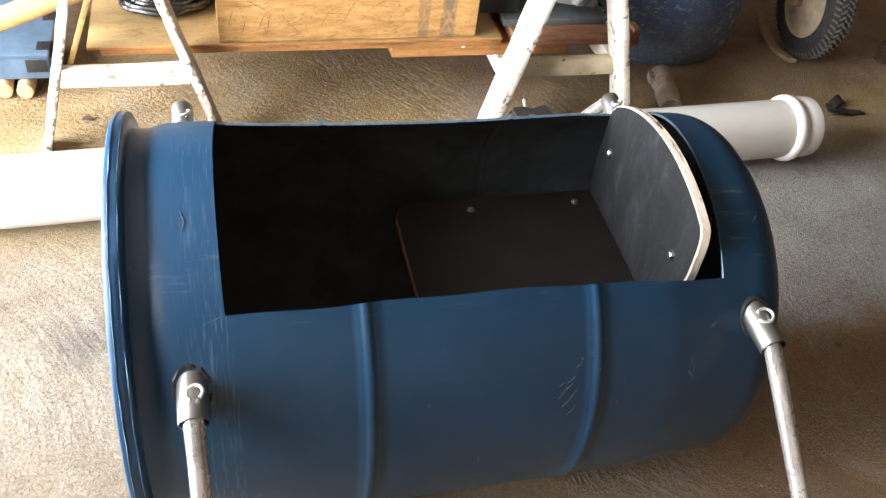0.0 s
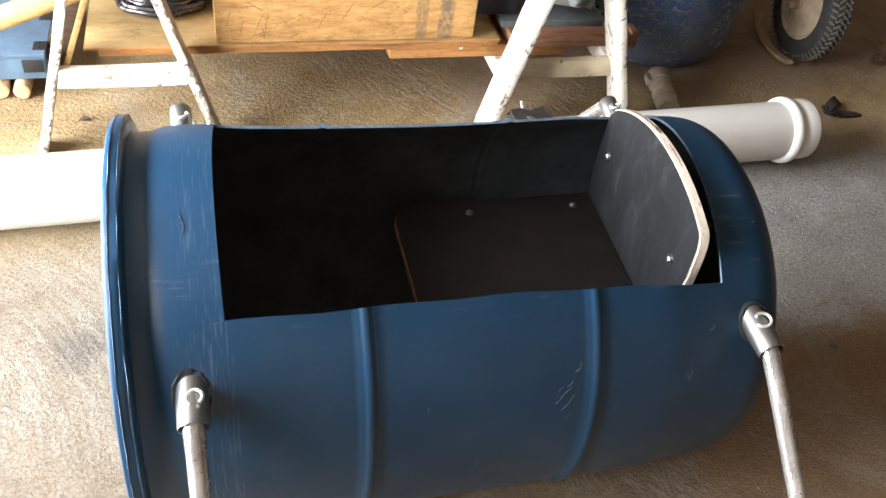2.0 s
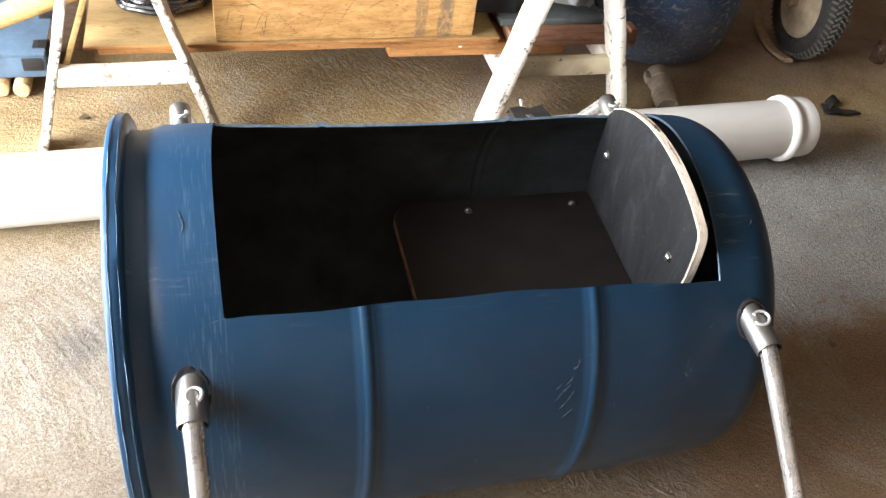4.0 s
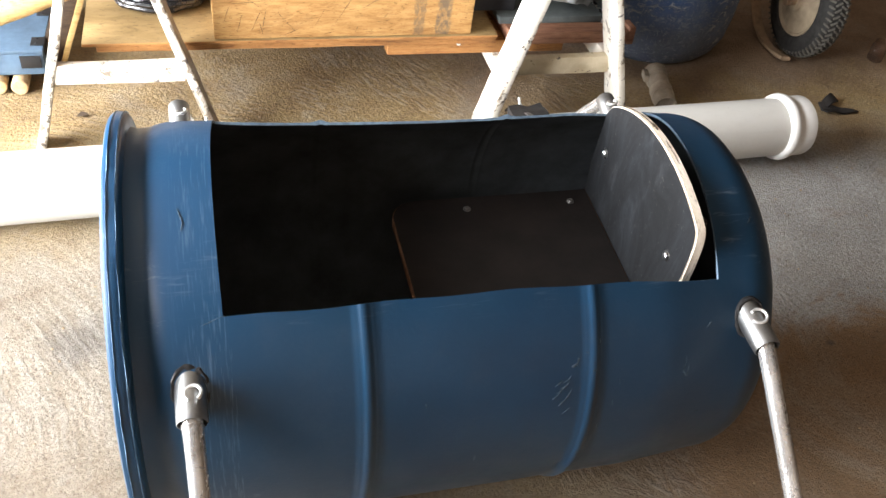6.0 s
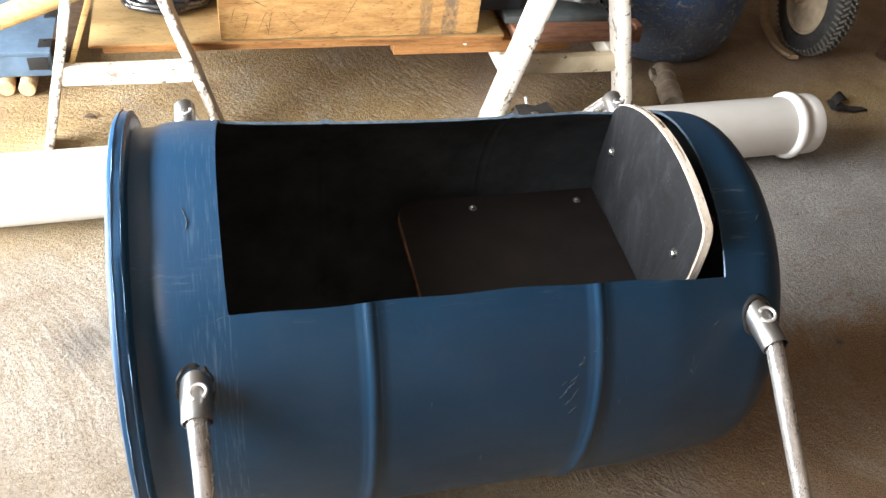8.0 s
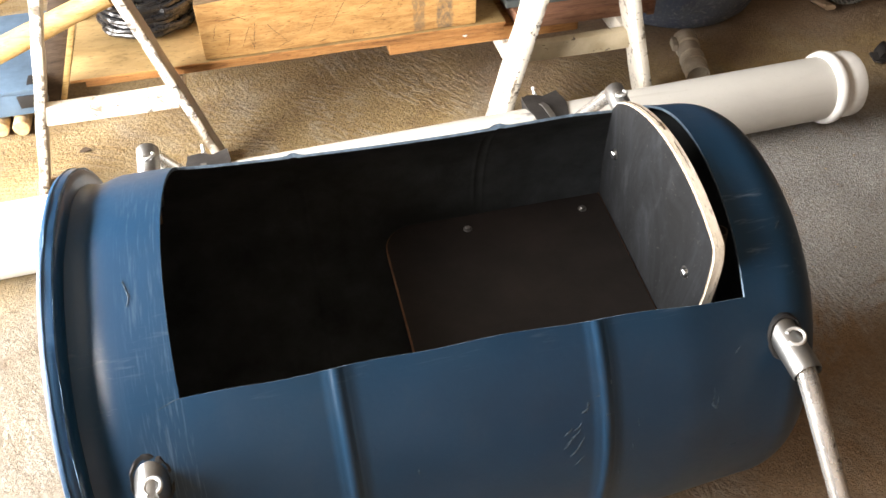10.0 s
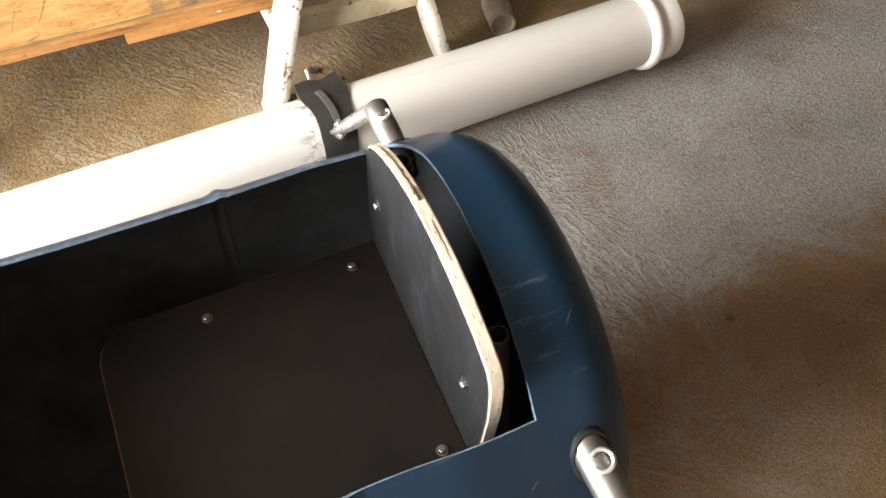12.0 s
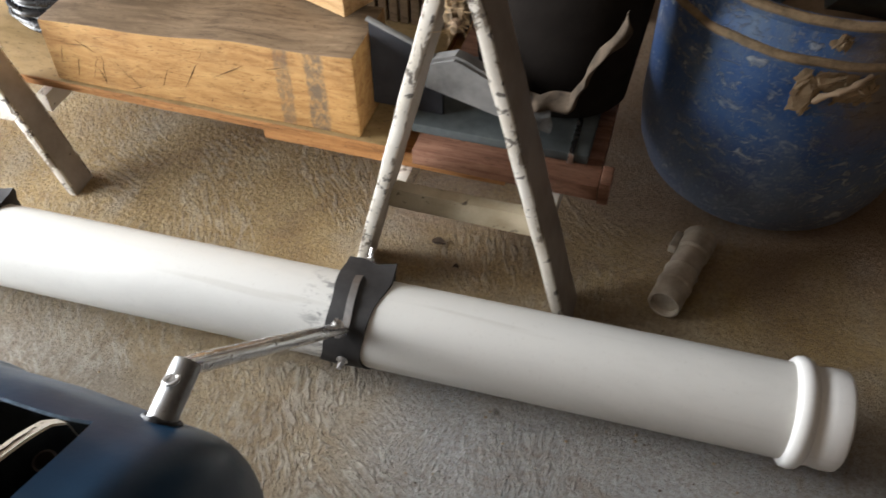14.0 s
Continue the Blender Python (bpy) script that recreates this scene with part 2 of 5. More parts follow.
def barrel_plastic():
    k = Mat("blue_barrel_plastic", rough=0.34, spec=0.5)
    cloud = k.noise(4, 6, 0.65)
    col = k.ramp(cloud, (0.30, (0.0034, 0.0250, 0.062)), (0.72, (0.0062, 0.0425, 0.096)))
    # teal patches by noise, a tint for the floor's light on the sides
    col = k.mix(k.ramp(k.noise(1.7, 3, 0.5, 0.0, k.scaled(1, 1, 1, (2.3, 0.4, 0))), (0.42, 0.0), (0.62, 0.4)), col, (0.006, 0.034, 0.064))
    dust = k.ramp(k.noise(11, 7, 0.8), (0.50, 0.0), (0.76, 0.07))
    col = k.mix(dust, col, (0.18, 0.19, 0.20))
    scuff = k.ramp(k.noise(15, 3, 0.6, 0.6, k.scaled(1.0, 0.45, 0.45)), (0.715, 0.0), (0.75, 0.14))
    col = k.mix(scuff, col, (0.26, 0.32, 0.38))
    scratch = k.ramp(k.noise(70, 2, 0.5, 0.0, k.scaled(1.0, 0.18, 0.18)), (0.74, 0.0), (0.77, 0.18))
    col = k.mix(scratch, col, (0.22, 0.30, 0.38))
    sep = k.t.nodes.new("ShaderNodeSeparateXYZ")
    k.link(k.c, sep.inputs[0])
    # sky sheen on top of the rim end, painted as a clearer blue
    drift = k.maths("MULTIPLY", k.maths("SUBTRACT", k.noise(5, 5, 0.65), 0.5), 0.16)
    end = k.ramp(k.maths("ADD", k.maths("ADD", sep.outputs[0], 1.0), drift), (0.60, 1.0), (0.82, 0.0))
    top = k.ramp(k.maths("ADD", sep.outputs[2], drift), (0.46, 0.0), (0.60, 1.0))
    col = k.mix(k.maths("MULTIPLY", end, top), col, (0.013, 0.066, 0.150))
    # fine saw scratches just under the near edge of the opening, and round the barrel beside its end
    side = k.maths("MULTIPLY", k.ramp(sep.outputs[2], (0.502, 0.0), (0.524, 1.0)), k.maths("LESS_THAN", sep.outputs[1], -0.1))
    rubbed = k.ramp(k.noise(95, 3, 0.7, 0.4, k.scaled(0.13, 1.0, 1.6, (0, 0, 0), (0, 0.05, 0))), (0.57, 0.0), (0.70, 0.30))
    col = k.mix(k.maths("MULTIPLY", k.maths("MULTIPLY", side, rubbed), k.ramp(k.noise(9, 3), (0.42, 0.0), (0.6, 1.0))), col, (0.24, 0.30, 0.36))
    ring = k.maths("MULTIPLY", k.ramp(k.maths("ADD", sep.outputs[0], 1.0), (0.60, 0.0), (0.632, 1.0)), k.maths("LESS_THAN", sep.outputs[0], -0.325))
    combed = k.ramp(k.noise(210, 3, 0.65, 0.1, k.scaled(1.6, 0.10, 0.10)), (0.52, 0.0), (0.70, 0.20))
    col = k.mix(k.maths("MULTIPLY", ring, combed), col, (0.20, 0.30, 0.40))
    # patches of short whitish rubs
    rubs = k.maths("MULTIPLY", k.ramp(k.noise(7, 3, 0.5, 0.0, k.scaled(1, 1, 1, (1.1, 0.3, 0.6))), (0.60, 0.0), (0.68, 1.0)), k.ramp(k.noise(85, 3, 0.7, 0.9, k.scaled(0.8, 0.5, 1.0, (0, 0, 0), (0.3, 0.5, 0))), (0.62, 0.0), (0.70, 0.20)))
    rubs = k.maths("MULTIPLY", rubs, k.maths("LESS_THAN", sep.outputs[0], 0.3))
    col = k.mix(rubs, col, (0.26, 0.33, 0.40))
    k.color(col)
    k.rough(k.ramp(k.noise(7, 6, 0.7), (0.3, 0.28), (0.7, 0.43)))
    k.bump(k.noise(7, 3, 0.5), 0.004, 0.3).bump(k.noise(140, 3, 0.6), 0.0006, 0.35)
    return k.m


def old_wood(name, dark, mid, light, along=(1, 8, 8), stain=0.25, rough=0.62, extra=None):
    k = Mat(name, rough=rough, spec=0.3)
    at = k.scaled(*along)
    grain = k.noise(9, 8, 0.68, 0.7, at)
    streak = k.noise(34, 4, 0.65, 0.3, at)
    pores = k.ramp(k.noise(60, 2, 0.5, 0.0, at), (0.62, 0.0), (0.68, 0.55))
    col = k.ramp(grain, (0.28, dark), (0.47, mid), (0.70, light))
    col = k.mix(k.ramp(streak, (0.55, 0.0), (0.75, 0.35)), col, dark)
    col = k.mix(pores, col, tuple(0.35 * c for c in dark))
    col = k.mix(k.ramp(k.noise(5, 6, 0.75), (0.52, 0.0), (0.75, stain)), col, (0.07, 0.045, 0.03))
    if extra:
        col = extra(k, col)
    k.color(col).rough(k.ramp(grain, (0.3, rough + 0.15), (0.7, rough)))
    k.bump(grain, 0.003, 0.4).bump(pores, 0.0015, -0.5).bump(streak, 0.001, 0.5)
    return k.m


def block_stains(k, col):
    """Two brushed strips of cement water, and rough saw lines along the block."""
    sep = k.t.nodes.new("ShaderNodeSeparateXYZ")
    k.link(k.c, sep.inputs[0])
    shake = k.maths("MULTIPLY", k.maths("SUBTRACT", k.noise(45, 4, 0.7), 0.5), 0.022)
    mottle = k.ramp(k.noise(70, 5, 0.75, 0.3, k.scaled(1, 1, 0.6)), (0.38, 0.15), (0.56, 1.0))
    for x, w, deep in ((0.203, 0.016, 0.62), (0.268, 0.021, 0.80)):
        off = k.maths("ADD", k.maths("ABSOLUTE", k.maths("SUBTRACT", sep.outputs[0], x)), shake)
        strip = k.ramp(k.maths("DIVIDE", off, w), (0.75, deep), (1.0, 0.0))
        col = k.mix(k.maths("MULTIPLY", strip, mottle), col, (0.105, 0.088, 0.066))
    saw = k.ramp(k.noise(1.0, 3, 0.6, 0.2, k.scaled(22, 22, 330)), (0.60, 0.0), (0.70, 0.45))
    k.bump(saw, 0.0012, -0.4)
    return k.mix(saw, col, (0.15, 0.075, 0.03))


def white_paint_wood(name="chipped_white_paint", worn=0.0, low=(0.54, 0.48, 0.38), high=(0.76, 0.72, 0.64)):
    k = Mat(name, rough=0.6, spec=0.35)
    chips = k.noise(22, 6, 0.75, 0.5, k.scaled(1, 1, 0.55))
    grime = k.ramp(k.noise(7, 5, 0.65), (0.3, low), (0.62, high))
    nicks = k.ramp(k.noise(55, 3, 0.6, 0.3, k.scaled(0.8, 0.8, 1.2)), (0.63 - 0.6 * worn, 0.0), (0.67 - 0.6 * worn, 0.85))
    col = k.mix(k.ramp(chips, (0.61 - worn, 0.0), (0.65 - worn, 0.85)), grime, (0.15, 0.11, 0.07))
    col = k.mix(nicks, col, (0.06, 0.045, 0.035))
    k.color(col).bump(k.ramp(chips, (0.58, 1.0), (0.66, 0.0)), 0.001, 0.6).bump(k.noise(60, 3), 0.001, 0.3)
    return k.m


def metal(name, base, rough, rust=0.0):
    k = Mat(name, rough=rough, metal=1.0)
    n = k.noise(40, 5, 0.65)
    col = k.ramp(n, (0.3, tuple(0.7 * c for c in base)), (0.7, base))
    if rust:
        r = k.ramp(k.noise(26, 6, 0.7), (0.62 - 0.2 * rust, 0.0), (0.72, 1.0))
        col = k.mix(r, col, (0.13, 0.075, 0.04))
        k.link(k.ramp(r, (0.0, 1.0), (1.0, 0.15)), k.b.inputs["Metallic"])
    k.color(col).rough(k.ramp(n, (0.3, rough + 0.15), (0.7, rough))).bump(n, 0.0006, 0.3)
    return k.m


def scratched_steel():
    k = Mat("scratched_steel_tube", rough=0.35, metal=0.8)
    col = k.ramp(k.noise(18, 5, 0.7, 0.4), (0.35, (0.52, 0.51, 0.50)), (0.6, (0.80, 0.80, 0.79)))
    rub = k.ramp(k.noise(30, 4, 0.7, 0.6, k.scaled(1.6, 0.4, 0.4)), (0.55, 0.0), (0.64, 0.7))
    col = k.mix(rub, col, (0.36, 0.34, 0.32))
    pits = k.ramp(k.noise(95, 3, 0.6), (0.63, 0.0), (0.67, 0.9))
    col = k.mix(pits, col, (0.10, 0.08, 0.06))
    k.color(col).rough(k.ramp(rub, (0.0, 0.24), (0.7, 0.5)))
    k.link(k.ramp(pits, (0.0, 0.8), (0.9, 0.1)), k.b.inputs["Metallic"])
    k.bump(pits, 0.0006, -0.5)
    return k.m


def pvc(name, color, rough=0.38):
    k = Mat(name, rough=rough, spec=0.5)
    dirt = k.ramp(k.noise(5, 6, 0.7, 0.4, k.scaled(0.5, 1.5, 1.5)), (0.5, 0.0), (0.8, 0.35))
    col = k.mix(dirt, color, tuple(0.62 * c for c in color))
    line = k.ramp(k.noise(40, 2, 0.5, 0.0, k.scaled(0.06, 1, 1)), (0.62, 0.0), (0.72, 0.22))
    col = k.mix(line, col, (0.33, 0.30, 0.25))
    col = k.mix(k.ramp(k.noise(120, 4, 0.7), (0.58, 0.0), (0.72, 0.18)), col, (0.36, 0.33, 0.28))
    # rubbed black marks beside the rubber strap
    sep = k.t.nodes.new("ShaderNodeSeparateXYZ")
    k.link(k.c, sep.inputs[0])
    by = k.maths("MULTIPLY", k.ramp(sep.outputs[0], (0.345, 0.0), (0.392, 1.0)), k.maths("LESS_THAN", sep.outputs[0], 0.42))
    marks = k.ramp(k.noise(60, 4, 0.7, 0.5, k.scaled(0.5, 1.2, 1.2)), (0.50, 0.0), (0.60, 0.8))
    col = k.mix(k.maths("MULTIPLY", by, marks), col, (0.16, 0.155, 0.15))
    k.color(col).bump(k.noise(4, 3), 0.002, 0.2)
    return k.m


def plain(name, color, rough=0.6, spread=0.25, scale=14, spec=0.4, bump=0.001):
    k = Mat(name, rough=rough, spec=spec)
    n = k.noise(scale, 5, 0.65)
    k.color(k.ramp(n, (0.3, tuple((1 - spread) * c for c in color)), (0.7, tuple(min(1, (1 + spread) * c) for c in color))))
    k.rough(k.ramp(n, (0.3, min(1, rough + 0.1)), (0.7, rough))).bump(k.noise(scale * 7, 3), bump, 0.5)
    return k.m


def painted_ply():
    k = Mat("black_painted_plywood", rough=0.5, spec=0.28)
    n = k.noise(9, 7, 0.75, 0.6, k.scaled(1, 1, 0.5))
    col = k.ramp(n, (0.34, (0.005, 0.0055, 0.006)), (0.52, (0.010, 0.011, 0.0125)), (0.72, (0.024, 0.027, 0.031)))
    rub = k.ramp(k.noise(26, 4, 0.7, 0.4, k.scaled(1, 1, 0.35)), (0.60, 0.0), (0.75, 0.35))
    col = k.mix(rub, col, (0.060, 0.064, 0.070))
    dust = k.ramp(k.noise(160, 3, 0.7), (0.64, 0.0), (0.74, 0.35))
    k.color(k.mix(dust, col, (0.2, 0.19, 0.17)))
    k.rough(k.ramp(n, (0.3, 0.68), (0.7, 0.45))).bump(k.noise(30, 4, 0.6, 0.3, k.scaled(1, 0.2, 1)), 0.0008, 0.4)
    return k.m


def splashed_drum():
    k = Mat("blue_drum_splashed_with_cement", rough=0.5, spec=0.4)
    col = k.ramp(k.noise(6, 6, 0.7), (0.3, (0.030, 0.080, 0.235)), (0.7, (0.060, 0.148, 0.360)))
    # thin grey film, thickest low down
    film = k.noise(5, 7, 0.75, 0.5)
    col = k.mix(k.ramp(film, (0.45, 0.0), (0.68, 0.6)), col, (0.22, 0.28, 0.32))
    sep = k.t.nodes.new("ShaderNodeSeparateXYZ")
    k.link(k.c, sep.inputs[0])
    low = k.ramp(k.maths("ADD", sep.outputs[2], k.maths("MULTIPLY", k.noise(7, 5, 0.7), 0.25)), (0.22, 0.65), (0.43, 0.0))
    col = k.mix(low, col, (0.115, 0.115, 0.112))
    # clots of splashed cement in clusters, and a brown smear round the handle
    cluster = k.ramp(k.noise(4.5, 4, 0.6, 0.0, k.scaled(1, 1, 1, (0.4, 0.9, 0.2))), (0.45, 0.15), (0.62, 1.0))
    clots = k.maths("MULTIPLY", k.ramp(k.noise(34, 5, 0.72, 0.9, k.scaled(0.8, 0.8, 1.5, (0, 0, 0), (0, 0.6, 0))), (0.55, 0.0), (0.64, 0.95)), cluster)
    col = k.mix(clots, col, (0.52, 0.55, 0.56))
    flecks = k.ramp(k.noise(110, 4, 0.75, 0.5), (0.56, 0.0), (0.65, 0.6))
    col = k.mix(flecks, col, (0.34, 0.37, 0.39))
    smear = k.maths("ADD", k.maths("MULTIPLY", k.maths("SUBTRACT", k.noise(11, 6, 0.75, 0.6), 0.5), 0.22), k.maths("SUBTRACT", sep.outputs[0], 1.135))
    high = k.ramp(sep.outputs[2], (0.25, 0.0), (0.36, 1.0))
    col = k.mix(k.maths("MULTIPLY", k.ramp(smear, (0.0, 0.0), (0.07, 0.85)), high), col, (0.21, 0.155, 0.10))
    k.color(col).bump(film, 0.003, 0.4).bump(clots, 0.005, 0.8).bump(flecks, 0.002, 0.5)
    return k.m


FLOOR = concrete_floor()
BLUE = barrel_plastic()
INNER = plain("black_paint_inside", (0.066, 0.073, 0.077), 0.8, 0.3, 14, 0.1)
PLY = painted_ply()
PLYEDGE = old_wood("raw_plywood_edge", (0.48, 0.39, 0.28), (0.66, 0.59, 0.48), (0.76, 0.71, 0.62), (6, 1.5, 1.5), 0.10)
SEATPLY = plain("black_brown_painted_seat", (0.0095, 0.0073, 0.0065), 0.5, 0.65, 5, 0.25)
SEATEDGE = old_wood("stained_plywood_edge", (0.07, 0.035, 0.018), (0.16, 0.08, 0.04), (0.24, 0.13, 0.07), (3, 3, 3), 0.4)
WHITE = pvc("white_pvc_pipe", (0.605, 0.595, 0.555))
RINGPVC = pvc("white_pvc_collar", (0.72, 0.71, 0.68), 0.3)
OLDPVC = plain("dusty_pvc", (0.36, 0.305, 0.235), 0.7, 0.3, 25)
PAINTED = white_paint_wood("chipped_white_paint", 0.022)
FRONTPAINT = white_paint_wood("scraped_white_paint", 0.055)
WORNPAINT = white_paint_wood("badly_chipped_white_paint", 0.10)
# shaded copy of the white paint, for leg sides turned from the door
SHADEPAINT = white_paint_wood("paint_in_shade", -0.12, (0.23, 0.19, 0.15), (0.38, 0.33, 0.275))
OLDPAINT = white_paint_wood("yellowed_paint", -0.05, (0.36, 0.29, 0.185), (0.58, 0.51, 0.37))
STEEL = metal("galvanised_steel", (0.42, 0.43, 0.43), 0.34, 0.2)
ARMSTEEL = scratched_steel()
STRIP = metal("dull_steel_strip", (0.30, 0.29, 0.28), 0.45, 0.4)
DARKPIPE = plain("dark_rusty_pipe", (0.045, 0.033, 0.028), 0.7, 0.4)
RAWCUT = plain("raw_cut_blue_plastic", (0.12, 0.175, 0.24), 0.7, 0.4, 120)
# barrel plastic lightened for the bright highlight along the rim
FLASH = plain("lit_plastic_flash", (0.13, 0.23, 0.34), 0.45, 0.5, 60)
SCUFF = plain("pale_scuff", (0.055, 0.088, 0.125), 0.75, 0.7, 160)
LUG = plain("dusty_tread", (0.135, 0.128, 0.112), 0.85, 0.4, 60)
ZINC = metal("bright_zinc", (0.80, 0.80, 0.80), 0.2)
PINZINC = Mat("dull_white_zinc", (0.80, 0.80, 0.79), 0.33, 0.75).m
RUBBER = plain("black_rubber", (0.022, 0.020, 0.019), 0.65, 0.35, 30)
TYRE = plain("dusty_tyre_rubber", (0.030, 0.029, 0.027), 0.8, 0.4, 40)
TIMBER = old_wood("rough_orange_timber", (0.24, 0.13, 0.052), (0.41, 0.25, 0.110), (0.52, 0.345, 0.17), (1.2, 6, 6))
BOARD = old_wood("board_reddish", (0.15, 0.062, 0.023), (0.35, 0.160, 0.051), (0.46, 0.235, 0.084), (1, 9, 9), 0.4)
REDBOARD = old_wood("board_dull_red", (0.095, 0.042, 0.024), (0.21, 0.100, 0.060), (0.30, 0.165, 0.105), (1, 9, 9), 0.5)
PANEL = old_wood("pale_plywood_panel", (0.17, 0.11, 0.045), (0.26, 0.175, 0.075), (0.32, 0.22, 0.10), (1, 3, 3), 0.3)
BLOCKWOOD = old_wood("stained_orange_timber", (0.23, 0.106, 0.033), (0.415, 0.225, 0.077), (0.535, 0.325, 0.122), (1.2, 6, 6), 0.4, 0.62, block_stains)
DARKTOP = old_wood("weathered_dark_timber", (0.08, 0.050, 0.028), (0.18, 0.12, 0.066), (0.29, 0.20, 0.12), (1, 7, 7))
DARKBOARD = old_wood("dark_stained_board", (0.022, 0.014, 0.009), (0.050, 0.033, 0.021), (0.09, 0.06, 0.04), (1, 7, 7))
POLE = old_wood("yellow_wood_pole", (0.24, 0.14, 0.045), (0.40, 0.26, 0.10), (0.50, 0.355, 0.16), (1, 6, 6), 0.2)
LOG = old_wood("cut_log", (0.30, 0.19, 0.09), (0.52, 0.36, 0.19), (0.64, 0.48, 0.28), (4, 4, 4), 0.15)
BOXBLUE = plain("grey_blue_box_paint", (0.10, 0.16, 0.235), 0.5, 0.25)
BLACK = plain("black_plastic", (0.02, 0.02, 0.021), 0.4, 0.3)
GLOSSBLACK = plain("glossy_black_plastic", (0.016, 0.016, 0.017), 0.22, 0.3, 20, 0.6)
TUB = plain("dull_black_plastic", (0.018, 0.015, 0.013), 0.95, 0.3, 12, 0.03)
DRUM = splashed_drum()
CLAY = plain("dried_cement_crust", (0.29, 0.21, 0.125), 0.9, 0.45, 38, bump=0.005)
SACK = plain("dirty_brown_sacking", (0.082, 0.060, 0.040), 0.9, 0.6, 34)
RAG = plain("greyish_rag", (0.17, 0.175, 0.175), 0.9, 0.5, 34)
DARKPANEL = plain("dark_blue_grey_plastic", (0.030, 0.030, 0.034), 0.8, 0.35, 9, 0.15)
GREYWALL = plain("weathered_grey_plastic", (0.17, 0.165, 0.155), 0.75, 0.45, 9)
SHEET = plain("dusty_grey_sheet_metal", (0.080, 0.092, 0.092), 0.65, 0.4, 11)
DUSTY = plain("dusty_steel_disc", (0.40, 0.32, 0.22), 0.7, 0.25, 20)
RUSTY = plain("dusty_rusty_tube", (0.33, 0.235, 0.15), 0.8, 0.3, 25)
CRUST = plain("straw_and_rust", (0.20, 0.140, 0.080), 0.85, 0.85, 75, bump=0.004)
# unseen walls and ceiling: tones picked for how much light they bounce
WALL = plain("unseen_bounce_wall", (0.30, 0.225, 0.16), 0.9, 0.15, 4, bump=0.004)
DIMWALL = plain("unseen_dark_wall", (0.12, 0.09, 0.068), 0.9, 0.2, 4, bump=0.004)
ROOF = plain("unseen_ceiling", (0.14, 0.115, 0.09), 0.85, 0.25, 5)
GROUND = plain("pale_dry_ground", (0.42, 0.36, 0.27), 0.95, 0.2, 3, bump=0.01)
CRUMB = plain("dark_earth_crumbs", (0.075, 0.05, 0.032), 0.95, 0.4, 60)
PENCIL = plain("dark_crack", (0.06, 0.04, 0.025), 0.9, 0.2)


# ---- building helpers ----
def mesh_of(name, bm, *mats, smooth=True, keep=35):
    bmesh.ops.recalc_face_normals(bm, faces=bm.faces)
    me = bpy.data.meshes.new(name)
    bm.to_mesh(me)
    bm.free()
    for m in mats:
        me.materials.append(m)
    if smooth:
        me.shade_smooth()
        me.set_sharp_from_angle(angle=radians(keep))
    return me


def part(name, bm, material, parent, label="", smooth=True, keep=35):
    mats = material if isinstance(material, (list, tuple)) else (material,)
    ob = new(name, mesh_of(name, bm, *mats, smooth=smooth, keep=keep))
    ob.parent = parent
    if label:
        ob["label"] = label
    return ob


def thing(name, label, category, group="", kind=""):
    return tagged(new(name), label, category, group, kind)


def box(bm, size, m=None, bevel=0.0, seg=2, cuts=0, rough=0.0):
    """A box of that size at the pose m, with rounded edges, and if asked for cut and made uneven."""
    r = bmesh.ops.create_cube(bm, size=1.0)
    vs = r["verts"]
    for v in vs:
        v.co = Vector((v.co.x * size[0], v.co.y * size[1], v.co.z * size[2]))
    faces = list({f for v in vs for f in v.link_faces})
    if bevel:
        es = list({e for v in vs for e in v.link_edges})
        out = bmesh.ops.bevel(bm, geom=es, offset=bevel, segments=seg, affect="EDGES", profile=0.6)
        faces = list(set(out["faces"]) | {f for v in out["verts"] for f in v.link_faces})
    vs = list({v for f in faces for v in f.verts})
    if cuts:
        axis = max(range(3), key=lambda i: size[i])
        for i in range(1, cuts):
            at = [0, 0, 0]
            at[axis] = size[axis] * (i / cuts - 0.5)
            no = [0, 0, 0]
            no[axis] = 1
            fs = list({f for v in vs for f in v.link_faces})
            g = fs + list({e for f in fs for e in f.edges}) + list({v for f in fs for v in f.verts})
            o = bmesh.ops.bisect_plane(bm, geom=g, plane_co=at, plane_no=no)
            vs = list({x for x in o["geom"] + o["geom_cut"] if isinstance(x, bmesh.types.BMVert)})
    if rough:
        for v in vs:
            v.co += rough * noise.noise_vector(v.co * 9 + Vector(size) * 7)
    if m is not None:
        bmesh.ops.transform(bm, matrix=m, verts=vs)
    return vs


def lathe(bm, profile, seg=48, m=None, closed=False, material=0):
    """Turns (along, radius) pairs round the x axis."""
    rings = []
    for x, r in profile:
        if r < 1e-6:
            rings.append([bm.verts.new((x, 0, 0))])
        else:
            rings.append([bm.verts.new((x, r * math.sin(2 * math.pi * i / seg), r * math.cos(2 * math.pi * i / seg))) for i in range(seg)])
    pairs = list(zip(rings, rings[1:])) + ([(rings[-1], rings[0])] if closed else [])
    for a, b in pairs:
        for i in range(seg):
            j = (i + 1) % seg
            if len(a) == 1:
                f = bm.faces.new((a[0], b[i], b[j]))
            elif len(b) == 1:
                f = bm.faces.new((a[i], b[0], a[j]))
            else:
                f = bm.faces.new((a[i], b[i], b[j], a[j]))
            f.material_index = material
    vs = [v for r in rings for v in r]
    if m is not None:
        bmesh.ops.transform(bm, matrix=m, verts=vs)
    return vs


def along(a, b):
    """A pose at a whose x axis runs to b."""
    a, b = Vector(a), Vector(b)
    return Matrix.Translation(a) @ (b - a).to_track_quat("X", "Z").to_matrix().to_4x4()


